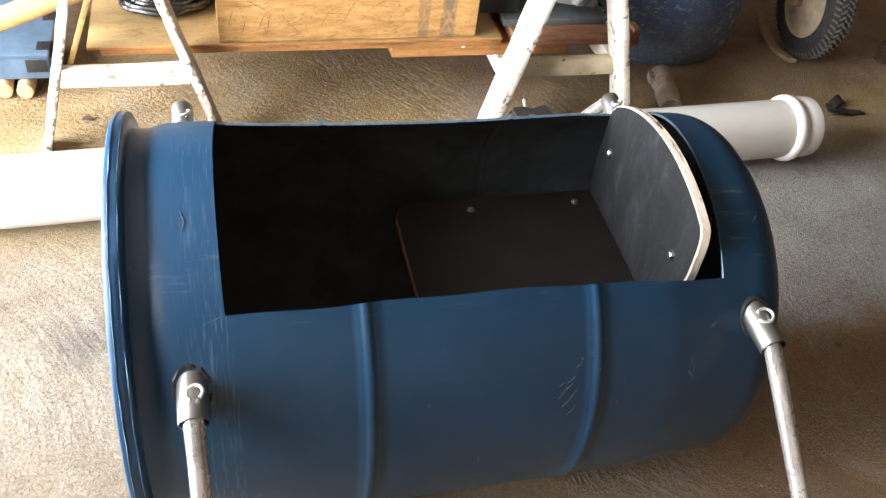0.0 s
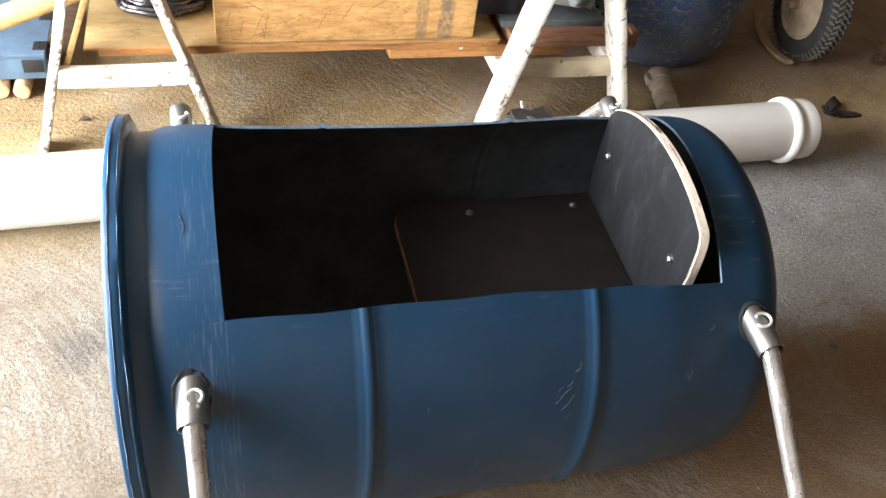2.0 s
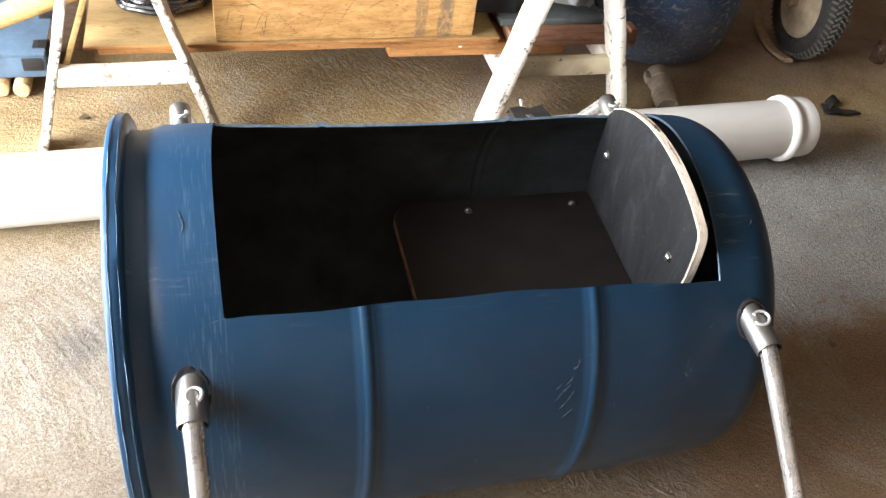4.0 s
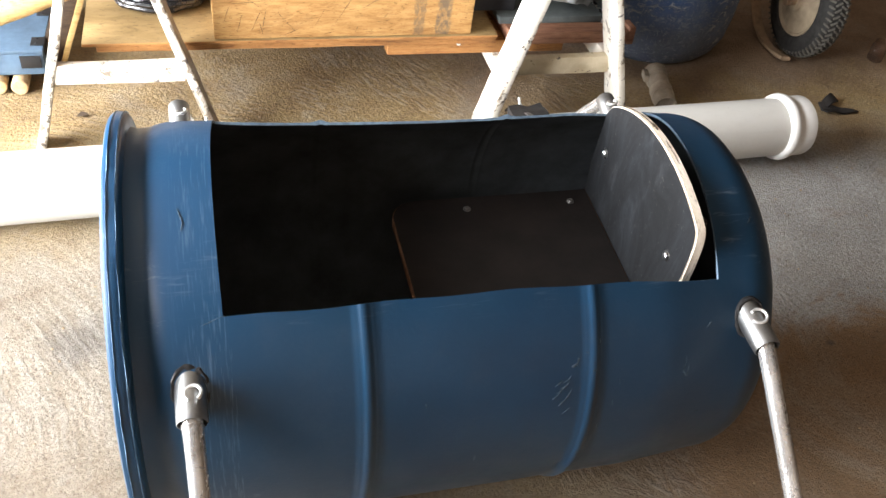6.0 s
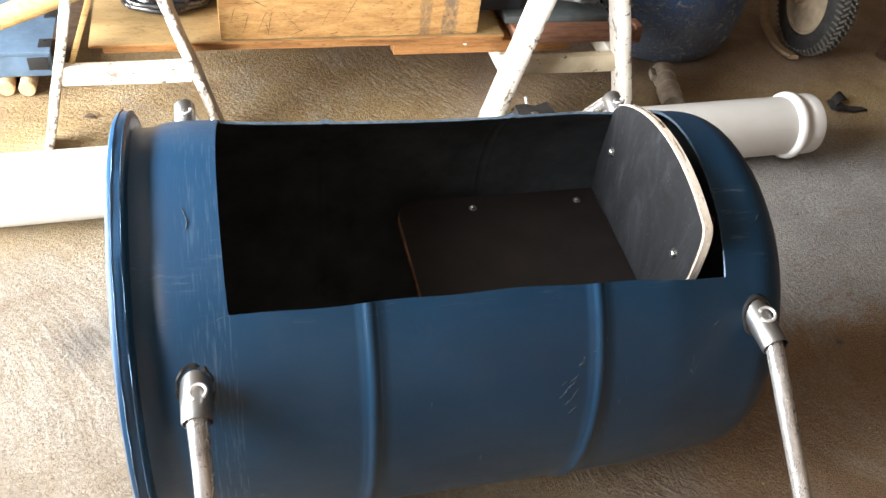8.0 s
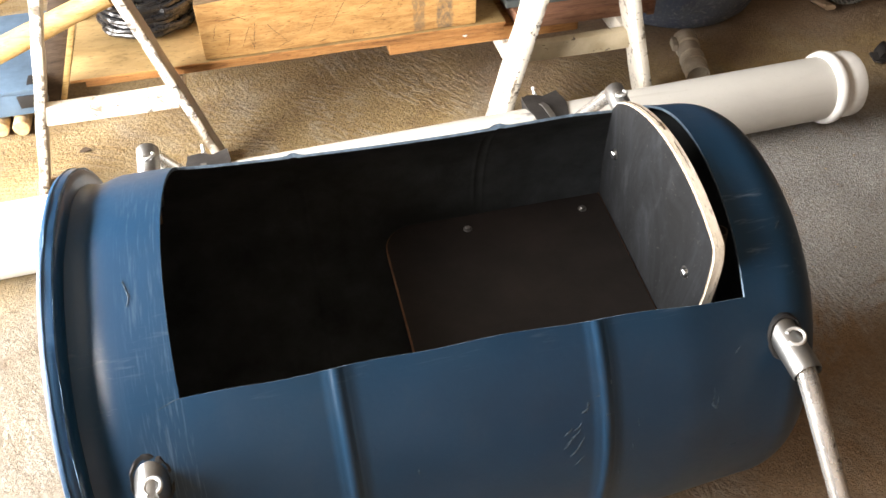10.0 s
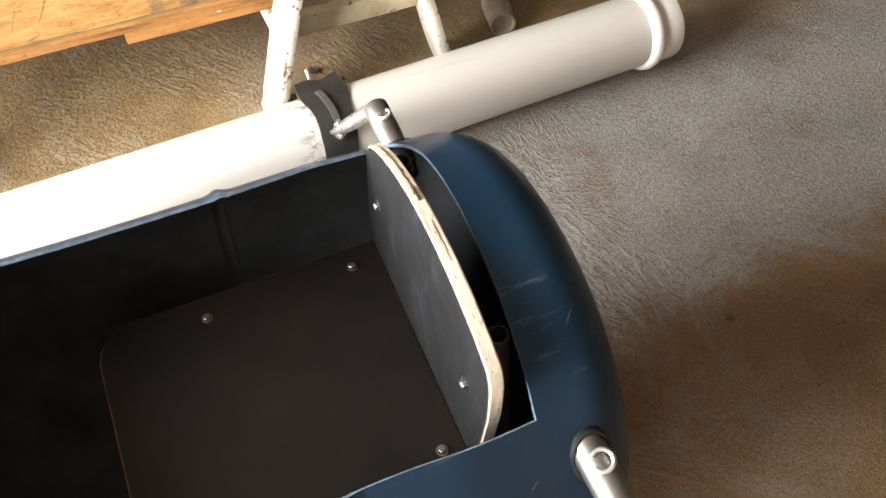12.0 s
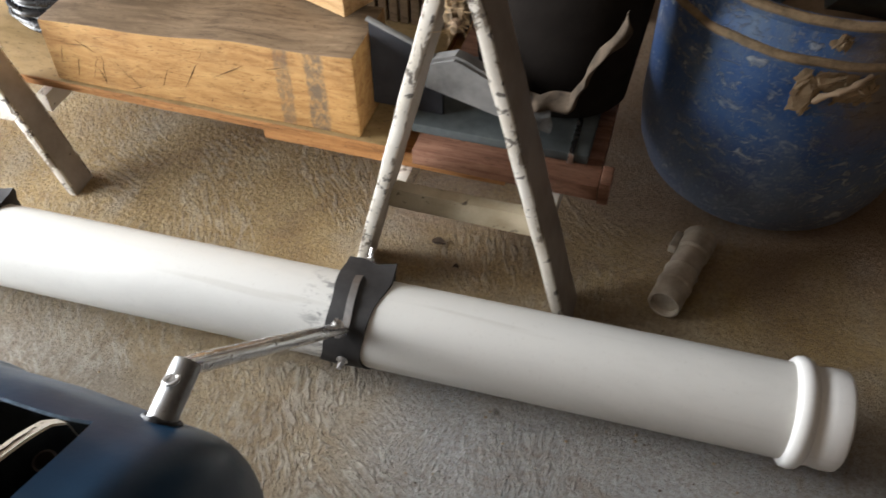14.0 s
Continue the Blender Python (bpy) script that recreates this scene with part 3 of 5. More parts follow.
def tube(bm, pts, radii, seg=16, caps=True, flat=None):
    """A tube through points; flat squashes the ring at each point across one way (1: round)."""
    pts = [Vector(p) for p in pts]
    radii = radii if isinstance(radii, (list, tuple)) else [radii] * len(pts)
    flat = flat or [1.0] * len(pts)
    up = Vector((0, 0, 1)) if abs((pts[1] - pts[0]).normalized().z) < 0.9 else Vector((1, 0, 0))
    rings = []
    for i, p in enumerate(pts):
        d = (pts[min(i + 1, len(pts) - 1)] - pts[max(i - 1, 0)]).normalized()
        u = (up - d * up.dot(d)).normalized()
        up = u
        w = d.cross(u)
        rings.append([bm.verts.new(p + radii[i] * (flat[i] * math.sin(a) * u + (2 - flat[i]) * math.cos(a) * w)) for a in (2 * math.pi * k / seg for k in range(seg))])
    for a, b in zip(rings, rings[1:]):
        for i in range(seg):
            bm.faces.new((a[i], a[(i + 1) % seg], b[(i + 1) % seg], b[i]))
    if caps:
        bm.faces.new(rings[0][::-1])
        bm.faces.new(rings[-1])
    return [v for r in rings for v in r]


def torus(bm, major, minor, m=None, seg=40, ring=10, arc=1.0):
    n = seg if arc < 1 else seg
    rows = []
    for i in range(n + (1 if arc < 1 else 0)):
        a = 2 * math.pi * arc * i / n
        rows.append([bm.verts.new(((major + minor * math.cos(b)) * math.cos(a), (major + minor * math.cos(b)) * math.sin(a), minor * math.sin(b))) for b in (2 * math.pi * k / ring for k in range(ring))])
    pairs = list(zip(rows, rows[1:])) + ([(rows[-1], rows[0])] if arc >= 1 else [])
    for p, q in pairs:
        for k in range(ring):
            bm.faces.new((p[k], p[(k + 1) % ring], q[(k + 1) % ring], q[k]))
    if arc < 1:
        bm.faces.new(rows[0][::-1])
        bm.faces.new(rows[-1])
    vs = [v for r in rows for v in r]
    if m is not None:
        bmesh.ops.transform(bm, matrix=m, verts=vs)
    return vs


def bolt_head(bm, r, h, m):
    """A hexagonal head with a washer below it, upright along z."""
    lathe(bm, [(0, 0), (0, r * 1.7), (h * 0.25, r * 1.7), (h * 0.25, r * 1.2)], 20, m @ pose(0, 0, 0, 0, -90, 0))
    lathe(bm, [(h * 0.25, r * 1.1), (h, r * 1.1), (h * 1.15, r * 0.9), (h * 1.15, 0)], 6, m @ pose(0, 0, 0, 0, -90, 0))


# ---- the room ----
def slab(name, lo, hi, material, label="", category="", kind="structure"):
    bm = bmesh.new()
    box(bm, [b - a for a, b in zip(lo, hi)], Matrix.Translation([(a + b) / 2 for a, b in zip(lo, hi)]))
    ob = new(name, mesh_of(name, bm, material, smooth=False))
    return tagged(ob, label, category, "", kind)


slab("floor", (-2.2, -3.0, -0.12), (6.4, 3.0, 0.0), FLOOR, "rough broom-finished concrete floor with oil spots and painted brown shade", "floor")
# walls and ceiling stay out of view, added to shape the light
slab("wall_north", (-2.35, 3.0, -0.12), (6.55, 3.15, 2.7), DIMWALL, "unseen dark back wall that limits bounced light", "wall")
slab("wall_south", (-2.35, -3.15, -0.12), (6.55, -3.0, 2.7), WALL, "unseen south wall that bounces light onto the barrel", "wall")
slab("wall_east", (6.4, -3.0, -0.12), (6.55, 3.0, 2.7), DIMWALL, "unseen dark far wall that limits bounced light", "wall")
slab("ceiling", (-2.35, -3.15, 2.7), (6.55, 3.15, 2.82), ROOF, "unseen dark ceiling that bounces a little light", "ceiling")
slab("wall_west_lintel", (-2.35, -3.0, 2.05), (-2.2, 3.0, 2.7), WALL, "unseen lintel over the assumed garage opening", "wall")
slab("wall_west_far", (-2.35, 1.40, -0.12), (-2.2, 3.0, 2.05), WALL, "unseen wall beside the assumed garage opening", "wall")
slab("wall_west_near", (-2.35, -3.0, -0.12), (-2.2, -1.0, 2.05), WALL, "unseen wall beside the assumed garage opening", "wall")
slab("ground", (-60, -40, -0.4), (-2.35, 40, -0.06), GROUND, "pale dry ground outside the garage", "ground")


# ---- the barrel boat ----
boat = thing("barrel_boat", "cut-open blue plastic barrel boat with steel arms and white float", "boat")
AX_Y, AX_Z = -0.009, 0.304
CUT_L, CUT_R = -0.331, 0.358
DOME, DOME_A = 0.405, 0.088
ribs = (-0.161, 0.154)
LEAN = 0.016  # the wide rim lifts that end of the barrel a little


def hull_radius(x, swell=1.0):
    """The barrel's outside radius along its axis; swell scales the ribs."""
    r = 0.305
    if x < -0.390:
        u = min(1.0, (-0.390 - x) / 0.042)
        r -= 0.0125 * (3 * u * u - 2 * u ** 3) - 0.004 * max(0.0, (-0.436 - x) / 0.016)
    if x > 0.27:
        r -= 0.010 * min(1.0, (x - 0.27) / 0.13)
    if x > DOME:
        w = min(1.0, (x - DOME) / DOME_A)
        r -= 0.125 * (1 - (1 - w ** 2.5) ** (1 / 2.5))
    for rib in ribs:
        d = abs(x - rib)
        if d < 0.016:
            r += swell * 0.0044 * (0.5 + 0.5 * math.cos(math.pi * d / 0.016)) ** 0.6 - 0.0012 * math.sin(math.pi * d / 0.016) ** 4
    return r


def cut_back(x):
    """The angle of the opening's far edge from the top."""
    u = max(0.0, min(1.0, (x - 0.28) / 0.078))
    return radians(39.6 + 0.25 * math.sin(31 * x) + 2.6 * u * u)


def cut_front(x):
    u = (x - CUT_L) / (CUT_R - CUT_L)
    return radians(-43.0 - 1.8 * max(0, min(1, u)) ** 3 + 0.35 * math.sin(9 * x + 1.0) + 0.2 * math.sin(37 * x))


def relaxed(x, a):
    """The wall sags inward along the far edge of the opening, and the saw cuts across the barrel are not square: shifts of radius and x."""
    u = max(0.0, min(1.0, (x - CUT_L) / (CUT_R - CUT_L)))
    deg = math.degrees(a)
    dr = -0.009 * math.sin(math.pi * u) ** 0.7 * max(0.0, 1 - max(0.0, deg - 39.6) / 45) ** 2 if 0 < deg < 90 else 0.0
    t = max(-1.0, min(1.0, (deg if deg < 180 else deg - 360) / 45))
    near = max(0.0, 1 - max(0.0, (abs(deg if deg < 180 else deg - 360) - 45) / 40))
    bow = max(0.0, (t - 0.42) / 0.46)
    right = (0.0145 + 0.0165 * t - 0.002 * t * t - 0.017 * bow * bow) * math.exp(-((x - CUT_R) / 0.045) ** 2)
    left = (-0.002 + 0.0055 * t + 0.006 * t * t) * math.exp(-((x - CUT_L) / 0.06) ** 2)
    # the rounded foot is moulded a little askew
    foot = max(0.0, min(1.0, (x - 0.37) / 0.06)) * (0.004 + 0.013 * math.sin(a))
    return dr, near * (right + left) + foot


def hull():
    bm = bmesh.new()
    xs = [-0.446, -0.440, -0.432, -0.421, -0.417, -0.413, -0.409, -0.405, -0.395, -0.38, -0.365, -0.35]
    n = 46
    xs += [CUT_L + (CUT_R - CUT_L) * i / n for i in range(n + 1)]
    for rib in ribs:
        xs += [rib + 0.016 * k / 6 for k in range(-6, 7)]
    xs += [0.375, 0.39, DOME] + [DOME + DOME_A * math.sin(math.pi / 2 * k / 14) for k in range(1, 15)]
    xs = sorted({round(x, 4) for x in xs})
    closed, opened = 96, 28
    rows = []
    for skin in (0.0, 0.0042):
        rings = []
        for x in xs:
            b, f = cut_back(x), cut_front(x)
            angles = [b + (2 * math.pi + f - b) * i / closed for i in range(closed)] + [f + (b - f) * i / opened for i in range(opened)]
            r = hull_radius(x, 0.3 if skin else 1.0) - skin
            xx = x - (skin if x > DOME + 0.5 * DOME_A else 0)
            ring = []
            for a in angles:
                wob = 0.0015 * noise.noise(Vector((x * 5, math.sin(a) * 2, math.cos(a) * 2)))
                dr, dx = relaxed(x, a if a >= 0 else a + 2 * math.pi)
                wob += dr
                lift = 0.007 * max(0.0, min(1.0, (-0.395 - x) / 0.05))
                ring.append(bm.verts.new((xx + dx, AX_Y + (r + wob) * math.sin(a), max(0.0005, AX_Z - LEAN * x + lift + (r + wob) * math.cos(a)))))
            rings.append(ring)
        rows.append(rings)
    total = closed + opened
    hole = lambda i, k: k >= closed and CUT_L - 1e-4 <= xs[i] and xs[i + 1] <= CUT_R + 1e-4
    for s, rings in enumerate(rows):
        for i in range(len(xs) - 1):
            for k in range(total):
                if not hole(i, k):
                    j = (k + 1) % total
                    f = bm.faces.new((rings[i][k], rings[i][j], rings[i + 1][j], rings[i + 1][k]))
                    f.material_index = s
    # the cut edge, and the left edge of the shell
    out, inn = rows
    for i in range(len(xs) - 1):
        for k in range(total):
            j = (k + 1) % total
            if hole(i, k):
                if k == closed:
                    bm.faces.new((out[i][k], out[i + 1][k], inn[i + 1][k], inn[i][k])).material_index = 2
                if j == 0:
                    bm.faces.new((out[i][j], out[i + 1][j], inn[i + 1][j], inn[i][j])).material_index = 2
                if not (i and hole(i - 1, k)):
                    bm.faces.new((out[i][k], out[i][j], inn[i][j], inn[i][k])).material_index = 2
                if not hole(i + 1, k):
                    bm.faces.new((out[i + 1][k], out[i + 1][j], inn[i + 1][j], inn[i + 1][k])).material_index = 2
    # the rounded foot of the barrel ends in a shallow dish
    for s, rings in enumerate(rows):
        last = rings[-1]
        x0 = last[0].co.x
        r0 = hull_radius(xs[-1]) - 0.0042 * s
        prev = last
        for rr, dx in ((0.93, 0.004), (0.80, -0.004), (0.55, -0.008), (0.25, -0.010)):
            ring = [bm.verts.new((x0 + dx, AX_Y + (v.co.y - AX_Y) * rr, AX_Z - LEAN * x0 + (v.co.z - AX_Z + LEAN * x0) * rr)) for v in last]
            for k in range(total):
                j = (k + 1) % total
                bm.faces.new((prev[k], prev[j], ring[j], ring[k])).material_index = s
            prev = ring
        bm.faces.new(prev).material_index = s
    return bm


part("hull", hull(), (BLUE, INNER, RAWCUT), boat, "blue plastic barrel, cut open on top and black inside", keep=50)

def scuff(x, deg, strokes, width):
    """A pale scratch on the hull: a thin line of strokes given as steps along the barrel and round it."""
    pts = [(x, deg)]
    for dx, dd in strokes:
        pts.append((pts[-1][0] + dx, pts[-1][1] + dd))
    line = []
    for (xa, da), (xb, db) in zip(pts, pts[1:]):
        for k in range(4):
            u = k / 4
            xx, aa = xa + (xb - xa) * u, radians(da + (db - da) * u)
            r = hull_radius(xx) + 0.0006
            line.append((xx, AX_Y + r * math.sin(aa), AX_Z - LEAN * xx + r * math.cos(aa)))
    bm = bmesh.new()
    n = len(line)
    rows = []
    for i, p in enumerate(line):
        p = Vector(p)
        run = (Vector(line[min(i + 1, n - 1)]) - Vector(line[max(i - 1, 0)])).normalized()
        out = Vector((0, p.y - AX_Y, p.z - AX_Z)).normalized()
        across = run.cross(out)
        w = 1.3 * width * (0.25 + math.sin(math.pi * (i + 0.5) / n)) * (1 + 0.5 * noise.noise(p * 300))
        rows.append([bm.verts.new(p + across * w * k - out * 0.0003 * abs(k)) for k in (-1, 0, 1)])
    for p, q in zip(rows, rows[1:]):
        for k in (0, 1):
            bm.faces.new((p[k], q[k], q[k + 1], p[k + 1]))
    part("scuff_mark", bm, SCUFF, boat, "pale scratch in the blue plastic")


scuff(0.300, -67, [(-0.004, -3), (0.007, -1.5), (0.004, 4.5)], 0.0013)
scuff(0.195, -69, [(0.001, -3)], 0.0016)
scuff(0.105, -76, [(0.010, 2), (0.012, 4)], 0.0010)
scuff(0.112, -79, [(0.016, 3)], 0.0006)
scuff(0.150, -66, [(0.010, 0.5)], 0.0008)
scuff(0.330, -58, [(0.012, 2)], 0.0009)
scuff(0.335, -86, [(0.010, 0.5)], 0.0012)
scuff(0.130, -62, [(0.001, -1.5)], 0.0012)
scuff(0.172, -84, [(0.002, -2.5)], 0.0011)
scuff(-0.085, -70, [(0.001, -2)], 0.0007)
scuff(-0.378, -16, [(0.006, -4), (-0.004, -3)], 0.0007)
scuff(-0.360, -45, [(0.020, 1.5), (0.012, 0.4)], 0.0006)
for k, (dx, dd) in enumerate(((0.0, 0.0), (0.004, 1.6), (0.009, 2.9), (0.002, 3.8), (0.013, 4.6))):
    scuff(0.096 + dx, -73.5 + dd, [(0.006 + 0.002 * (k % 3), 0.9), (0.005, 1.3)], 0.0006 + 0.0003 * (k % 2))
scuff(0.121, -64.5, [(0.006, 0.3), (0.004, 1.0)], 0.0014)
scuff(0.141, -61, [(0.007, 0.2)], 0.0007)
scuff(0.161, -57.5, [(0.001, -1.4)], 0.0009)
scuff(0.188, -76, [(0.001, -1.5), (0.003, -1.0)], 0.0008)
scuff(0.42, -30, [(0.014, 3)], 0.0007)

# rim flange and lid at the left end
RIM_Z = AX_Z + 0.014
bm = bmesh.new()
lathe(bm, [(-0.4420, 0.290), (-0.4425, 0.2985), (-0.4435, 0.306), (-0.4455, 0.3135), (-0.4490, 0.3165), (-0.4590, 0.3175), (-0.4640, 0.3150), (-0.4665, 0.309), (-0.4670, 0.300), (-0.4610, 0.290)], 128, Matrix.Translation((0, AX_Y, RIM_Z)))
for v in bm.verts:
    v.co.z = max(v.co.z, 0.0005)
    v.co += 0.0007 * noise.noise_vector(v.co * 16)
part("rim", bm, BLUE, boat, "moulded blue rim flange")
# ragged flash: two thin plastic fins left round the rim, coloured as lit edges
for i, (fx, fr) in enumerate(((-0.4475, 0.3160), (-0.4585, 0.3172))):
    bm = bmesh.new()
    n = 260
    inner_row, outer_row = [], []
    for k in range(n):
        a = 2 * math.pi * k / n
        tall = 0.0012 + 0.0026 * max(0.0, noise.noise(Vector((k * 0.11, i * 5, 0)))) + 0.001 * abs(noise.noise(Vector((k * 0.6, i, 2))))
        lean = 0.0014 * noise.noise(Vector((k * 0.17, 3, i)))
        inner_row.append([bm.verts.new((fx + d, AX_Y + (fr - 0.001) * math.sin(a), max(0.0005, RIM_Z + (fr - 0.001) * math.cos(a)))) for d in (-0.0008, 0.0008)])
        outer_row.append(bm.verts.new((fx + lean, AX_Y + (fr + tall) * math.sin(a), max(0.0005, RIM_Z + (fr + tall) * math.cos(a)))))
    for k in range(n):
        j = (k + 1) % n
        bm.faces.new((inner_row[k][0], inner_row[j][0], outer_row[j], outer_row[k]))
        bm.faces.new((inner_row[k][1], outer_row[k], outer_row[j], inner_row[j][1]))
        bm.faces.new((inner_row[k][0], inner_row[k][1], inner_row[j][1], inner_row[j][0]))
    part("rim_flash", bm, FLASH, boat, "ragged fin of plastic flash along the rim")
bm = bmesh.new()
lathe(bm, [(-0.4595, 0.291), (-0.4520, 0.285), (-0.4470, 0.262), (-0.4500, 0.24), (-0.4500, 0)], 96, Matrix.Translation((0, AX_Y, RIM_Z)))
part("lid", bm, BLUE, boat)


def outline_board(points, thick, bevel, m):
    """A board from an outline in its own xy plane; material 1 on the edge."""
    bm = bmesh.new()
    vs = [bm.verts.new((x, y, 0)) for x, y in points]
    f = bm.faces.new(vs)
    out = bmesh.ops.extrude_face_region(bm, geom=[f])
    for v in out["geom"]:
        if isinstance(v, bmesh.types.BMVert):
            v.co.z += thick
    bm.normal_update()
    edge = [e for e in bm.edges if len(e.link_faces) == 2 and e.calc_face_angle(0) > 1.2 and abs(e.verts[0].co.z - e.verts[1].co.z) < 1e-6]
    for g in bm.faces:
        g.material_index = 0 if abs(g.normal.z) > 0.7 else 1
    bmesh.ops.bevel(bm, geom=edge, offset=bevel, segments=2, affect="EDGES", material=1)
    bmesh.ops.transform(bm, matrix=m, verts=bm.verts)
    return bm


def round_corner(cx, cy, r, a0, a1, n=8):
    return [(cx + r * math.cos(radians(a0 + (a1 - a0) * i / n)), cy + r * math.sin(radians(a0 + (a1 - a0) * i / n))) for i in range(n + 1)]


# seat board: its free end has rounded corners
seat_pts = [(0.3125, -0.178), (0.3345, 0.178)] + round_corner(0.008, 0.128, 0.050, 90, 180) + round_corner(0.004, -0.128, 0.050, 180, 270)
seat = part("seat_board", outline_board(seat_pts, 0.016, 0.0015, pose(0, -0.001, 0.349)), (SEATPLY, SEATEDGE), boat, "black painted plywood seat with a bare edge")
# backrest: arched top, standing at the seat's end
def arch_z(y):
    return 0.5493 + 0.0621 * max(0.0, 1 - ((y + 0.0303) / 0.1976) ** 2) ** 0.85


arch = [(-0.183 + 0.345 * i / 28, arch_z(-0.183 + 0.345 * i / 28)) for i in range(29)]
back_pts = [(-0.176, 0.30), (0.176, 0.30), (0.186, 0.42), (0.176, 0.535)] + arch[::-1] + [(-0.1885, 0.5725), (-0.1925, 0.5635), (-0.1950, 0.552), (-0.1962, 0.535), (-0.196, 0.50), (-0.186, 0.42)]
# it stands a little askew across the barrel
m_back = Matrix(((0.062, 0, 0.9981, 0.3246), (0.9981, 0, -0.062, 0), (0, 1, 0, 0), (0, 0, 0, 1)))
backrest = part("backrest", outline_board(back_pts, 0.016, 0.0018, m_back), (PLY, PLYEDGE), boat, "black painted plywood backrest with an arched bare edge")
# a long split in the edge of the plywood, open at one place
bm = bmesh.new()
random.seed(17)
for y0, y1, n, wide in ((0.020, 0.150, 26, 0.0011), (0.010, 0.036, 8, 0.0029), (-0.075, -0.020, 10, 0.0007)):
    pts = []
    for i in range(n + 1):
        y = y0 + (y1 - y0) * i / n
        pts.append((0.3328 + 0.062 * y - 0.010 * (y - 0.08) + 0.0007 * random.uniform(-1, 1), y, arch_z(y) + 0.0001))
    tube(bm, pts, [wide * (0.35 + 0.65 * math.sin(math.pi * (i + 0.3) / (n + 0.6))) * random.uniform(0.5, 1.1) for i in range(n + 1)], 6)
part("edge_crack", bm, PENCIL, backrest)
for x, y in ((0.292, 0.143), (0.095, 0.143), (0.288, -0.147), (0.095, -0.147)):
    bm = bmesh.new()
    bolt_head(bm, 0.0042, 0.004, pose(x, y, 0.365))
    part("screw", bm, STRIP, seat, "dull screw head")
for y, z in ((0.137, 0.474), (-0.142, 0.488)):
    bm = bmesh.new()
    bolt_head(bm, 0.0052, 0.005, pose(0.3246 + 0.062 * y, y, z, 0, -90, 0))
    part("screw", bm, ZINC, backrest, "zinc screw head")


def arm(side, x, y_bend, z_bend, x_end, z_in):
    """A steel arm: a tube from inside the barrel through a short sleeve, then bent down and out; an eye pin locks it."""
    s = side
    inner = Vector((x, 0.190 * s, z_in))
    bend = Vector((x, y_bend * s, z_bend))
    out = Vector((x_end, 0.622 * s, 0.152))
    d1, d2 = (bend - inner).normalized(), (out - bend).normalized()
    bm = bmesh.new()
    pts = [bend - d1 * 0.03, bend - d1 * 0.008, bend + (d2 - d1) * 0.002, bend + d2 * 0.012] + [bend + d2 * t for t in (0.04, 0.12, 0.22, 0.33)]
    end = bend + d2 * 0.40
    tube(bm, pts + [end, out], [0.0125] * 8 + [0.0125, 0.012], 20, True, [1, 1, 0.92, 0.95, 1, 1, 1, 1, 0.75, 0.6])
    ob = part("outrigger_arm", bm, ARMSTEEL, boat, "worn galvanised steel tube sloping down from the barrel")
    bm = bmesh.new()
    L = (bend - inner).length
    lathe(bm, [(0.0, 0.0105), (0.0, 0.0125), (L - 0.03, 0.0125), (L - 0.03, 0.0105)], 24, along(inner, bend), True)
    part("inner_end", bm, RUSTY, ob, "open rusty end of the tube inside the barrel")
    bm = bmesh.new()
    sr = 0.0192 if s < 0 else 0.0172
    lathe(bm, [(L - 0.10, sr - 0.003), (L - 0.10, sr), (L - 0.02, sr), (L + 0.003, sr - 0.0003), (L + 0.005, sr - 0.0015), (L + 0.001, sr - 0.003)], 28, along(inner, bend), True)
    part("sleeve", bm, STEEL, ob, "galvanised steel sleeve pipe through the barrel wall")
    bm = bmesh.new()
    bolt_head(bm, 0.0065, 0.010, Matrix.Translation(out - d2 * 0.012) @ pose(0, 0, 0.008))
    tube(bm, [out - d2 * 0.012 + Vector((0, 0, -0.022)), out - d2 * 0.012 + Vector((0, 0, 0.026))], 0.0036, 10)
    bolt_head(bm, 0.006, 0.008, Matrix.Translation(out - d2 * 0.012) @ pose(0, 0, -0.010, 180, 0, 0))
    part("end_bolt", bm, ZINC, ob, "zinc bolt and nut")
    # the ragged dark hole that the sleeve comes out of
    t = 0.02
    while (Vector((0, inner.y - AX_Y, inner.z - AX_Z)) + t * Vector((0, d1.y, d1.z))).length < hull_radius(x) and t < 0.3:
        t += 0.001
    hole = inner + d1 * t
    out_n = Vector((0, hole.y - AX_Y, hole.z - AX_Z)).normalized()
    bm = bmesh.new()
    stretch = 1.0 / max(0.55, out_n.dot(d1))
    lip = 0.0 if s < 0 and x < 0 else -0.0026
    lathe(bm, [(-0.008, 0.0180), (-0.008, 0.0250), (0.0024 + lip, 0.0236), (0.0036 + lip, 0.0218), (0.0020 + lip, 0.0180)], 48, Matrix.Translation(hole) @ out_n.to_track_quat("X", "Y").to_matrix().to_4x4() @ Matrix.Diagonal((1, stretch, 1, 1)), True)
    for v in bm.verts:
        v.co += 0.0022 * noise.noise_vector(v.co * 130)
    part("hole_edge", bm, BLACK, ob, "ragged dark edge of the sleeve's hole")
    # a pin bent to an eye on top
    bm = bmesh.new()
    n = Vector((-0.22, 0.20 * s, 0.95)).normalized()
    base = bend - d1 * (0.030 if s > 0 else 0.036 if x > 0 else 0.022) + Vector((0.004 if x < 0 else 0, 0, 0.0192))
    m = Matrix.Translation(base + n * 0.001) @ n.to_track_quat("Z", "Y").to_matrix().to_4x4() @ pose(0, 0, 0, 0, 0, 348 if s < 0 and x < 0 else 248)
    torus(bm, 0.0098 if s < 0 and x < 0 else 0.0110 if s < 0 else 0.0085, 0.0024, m, 28, 10, 0.82)
    part("eye_pin", bm, PINZINC, ob, "bright steel eye pin")
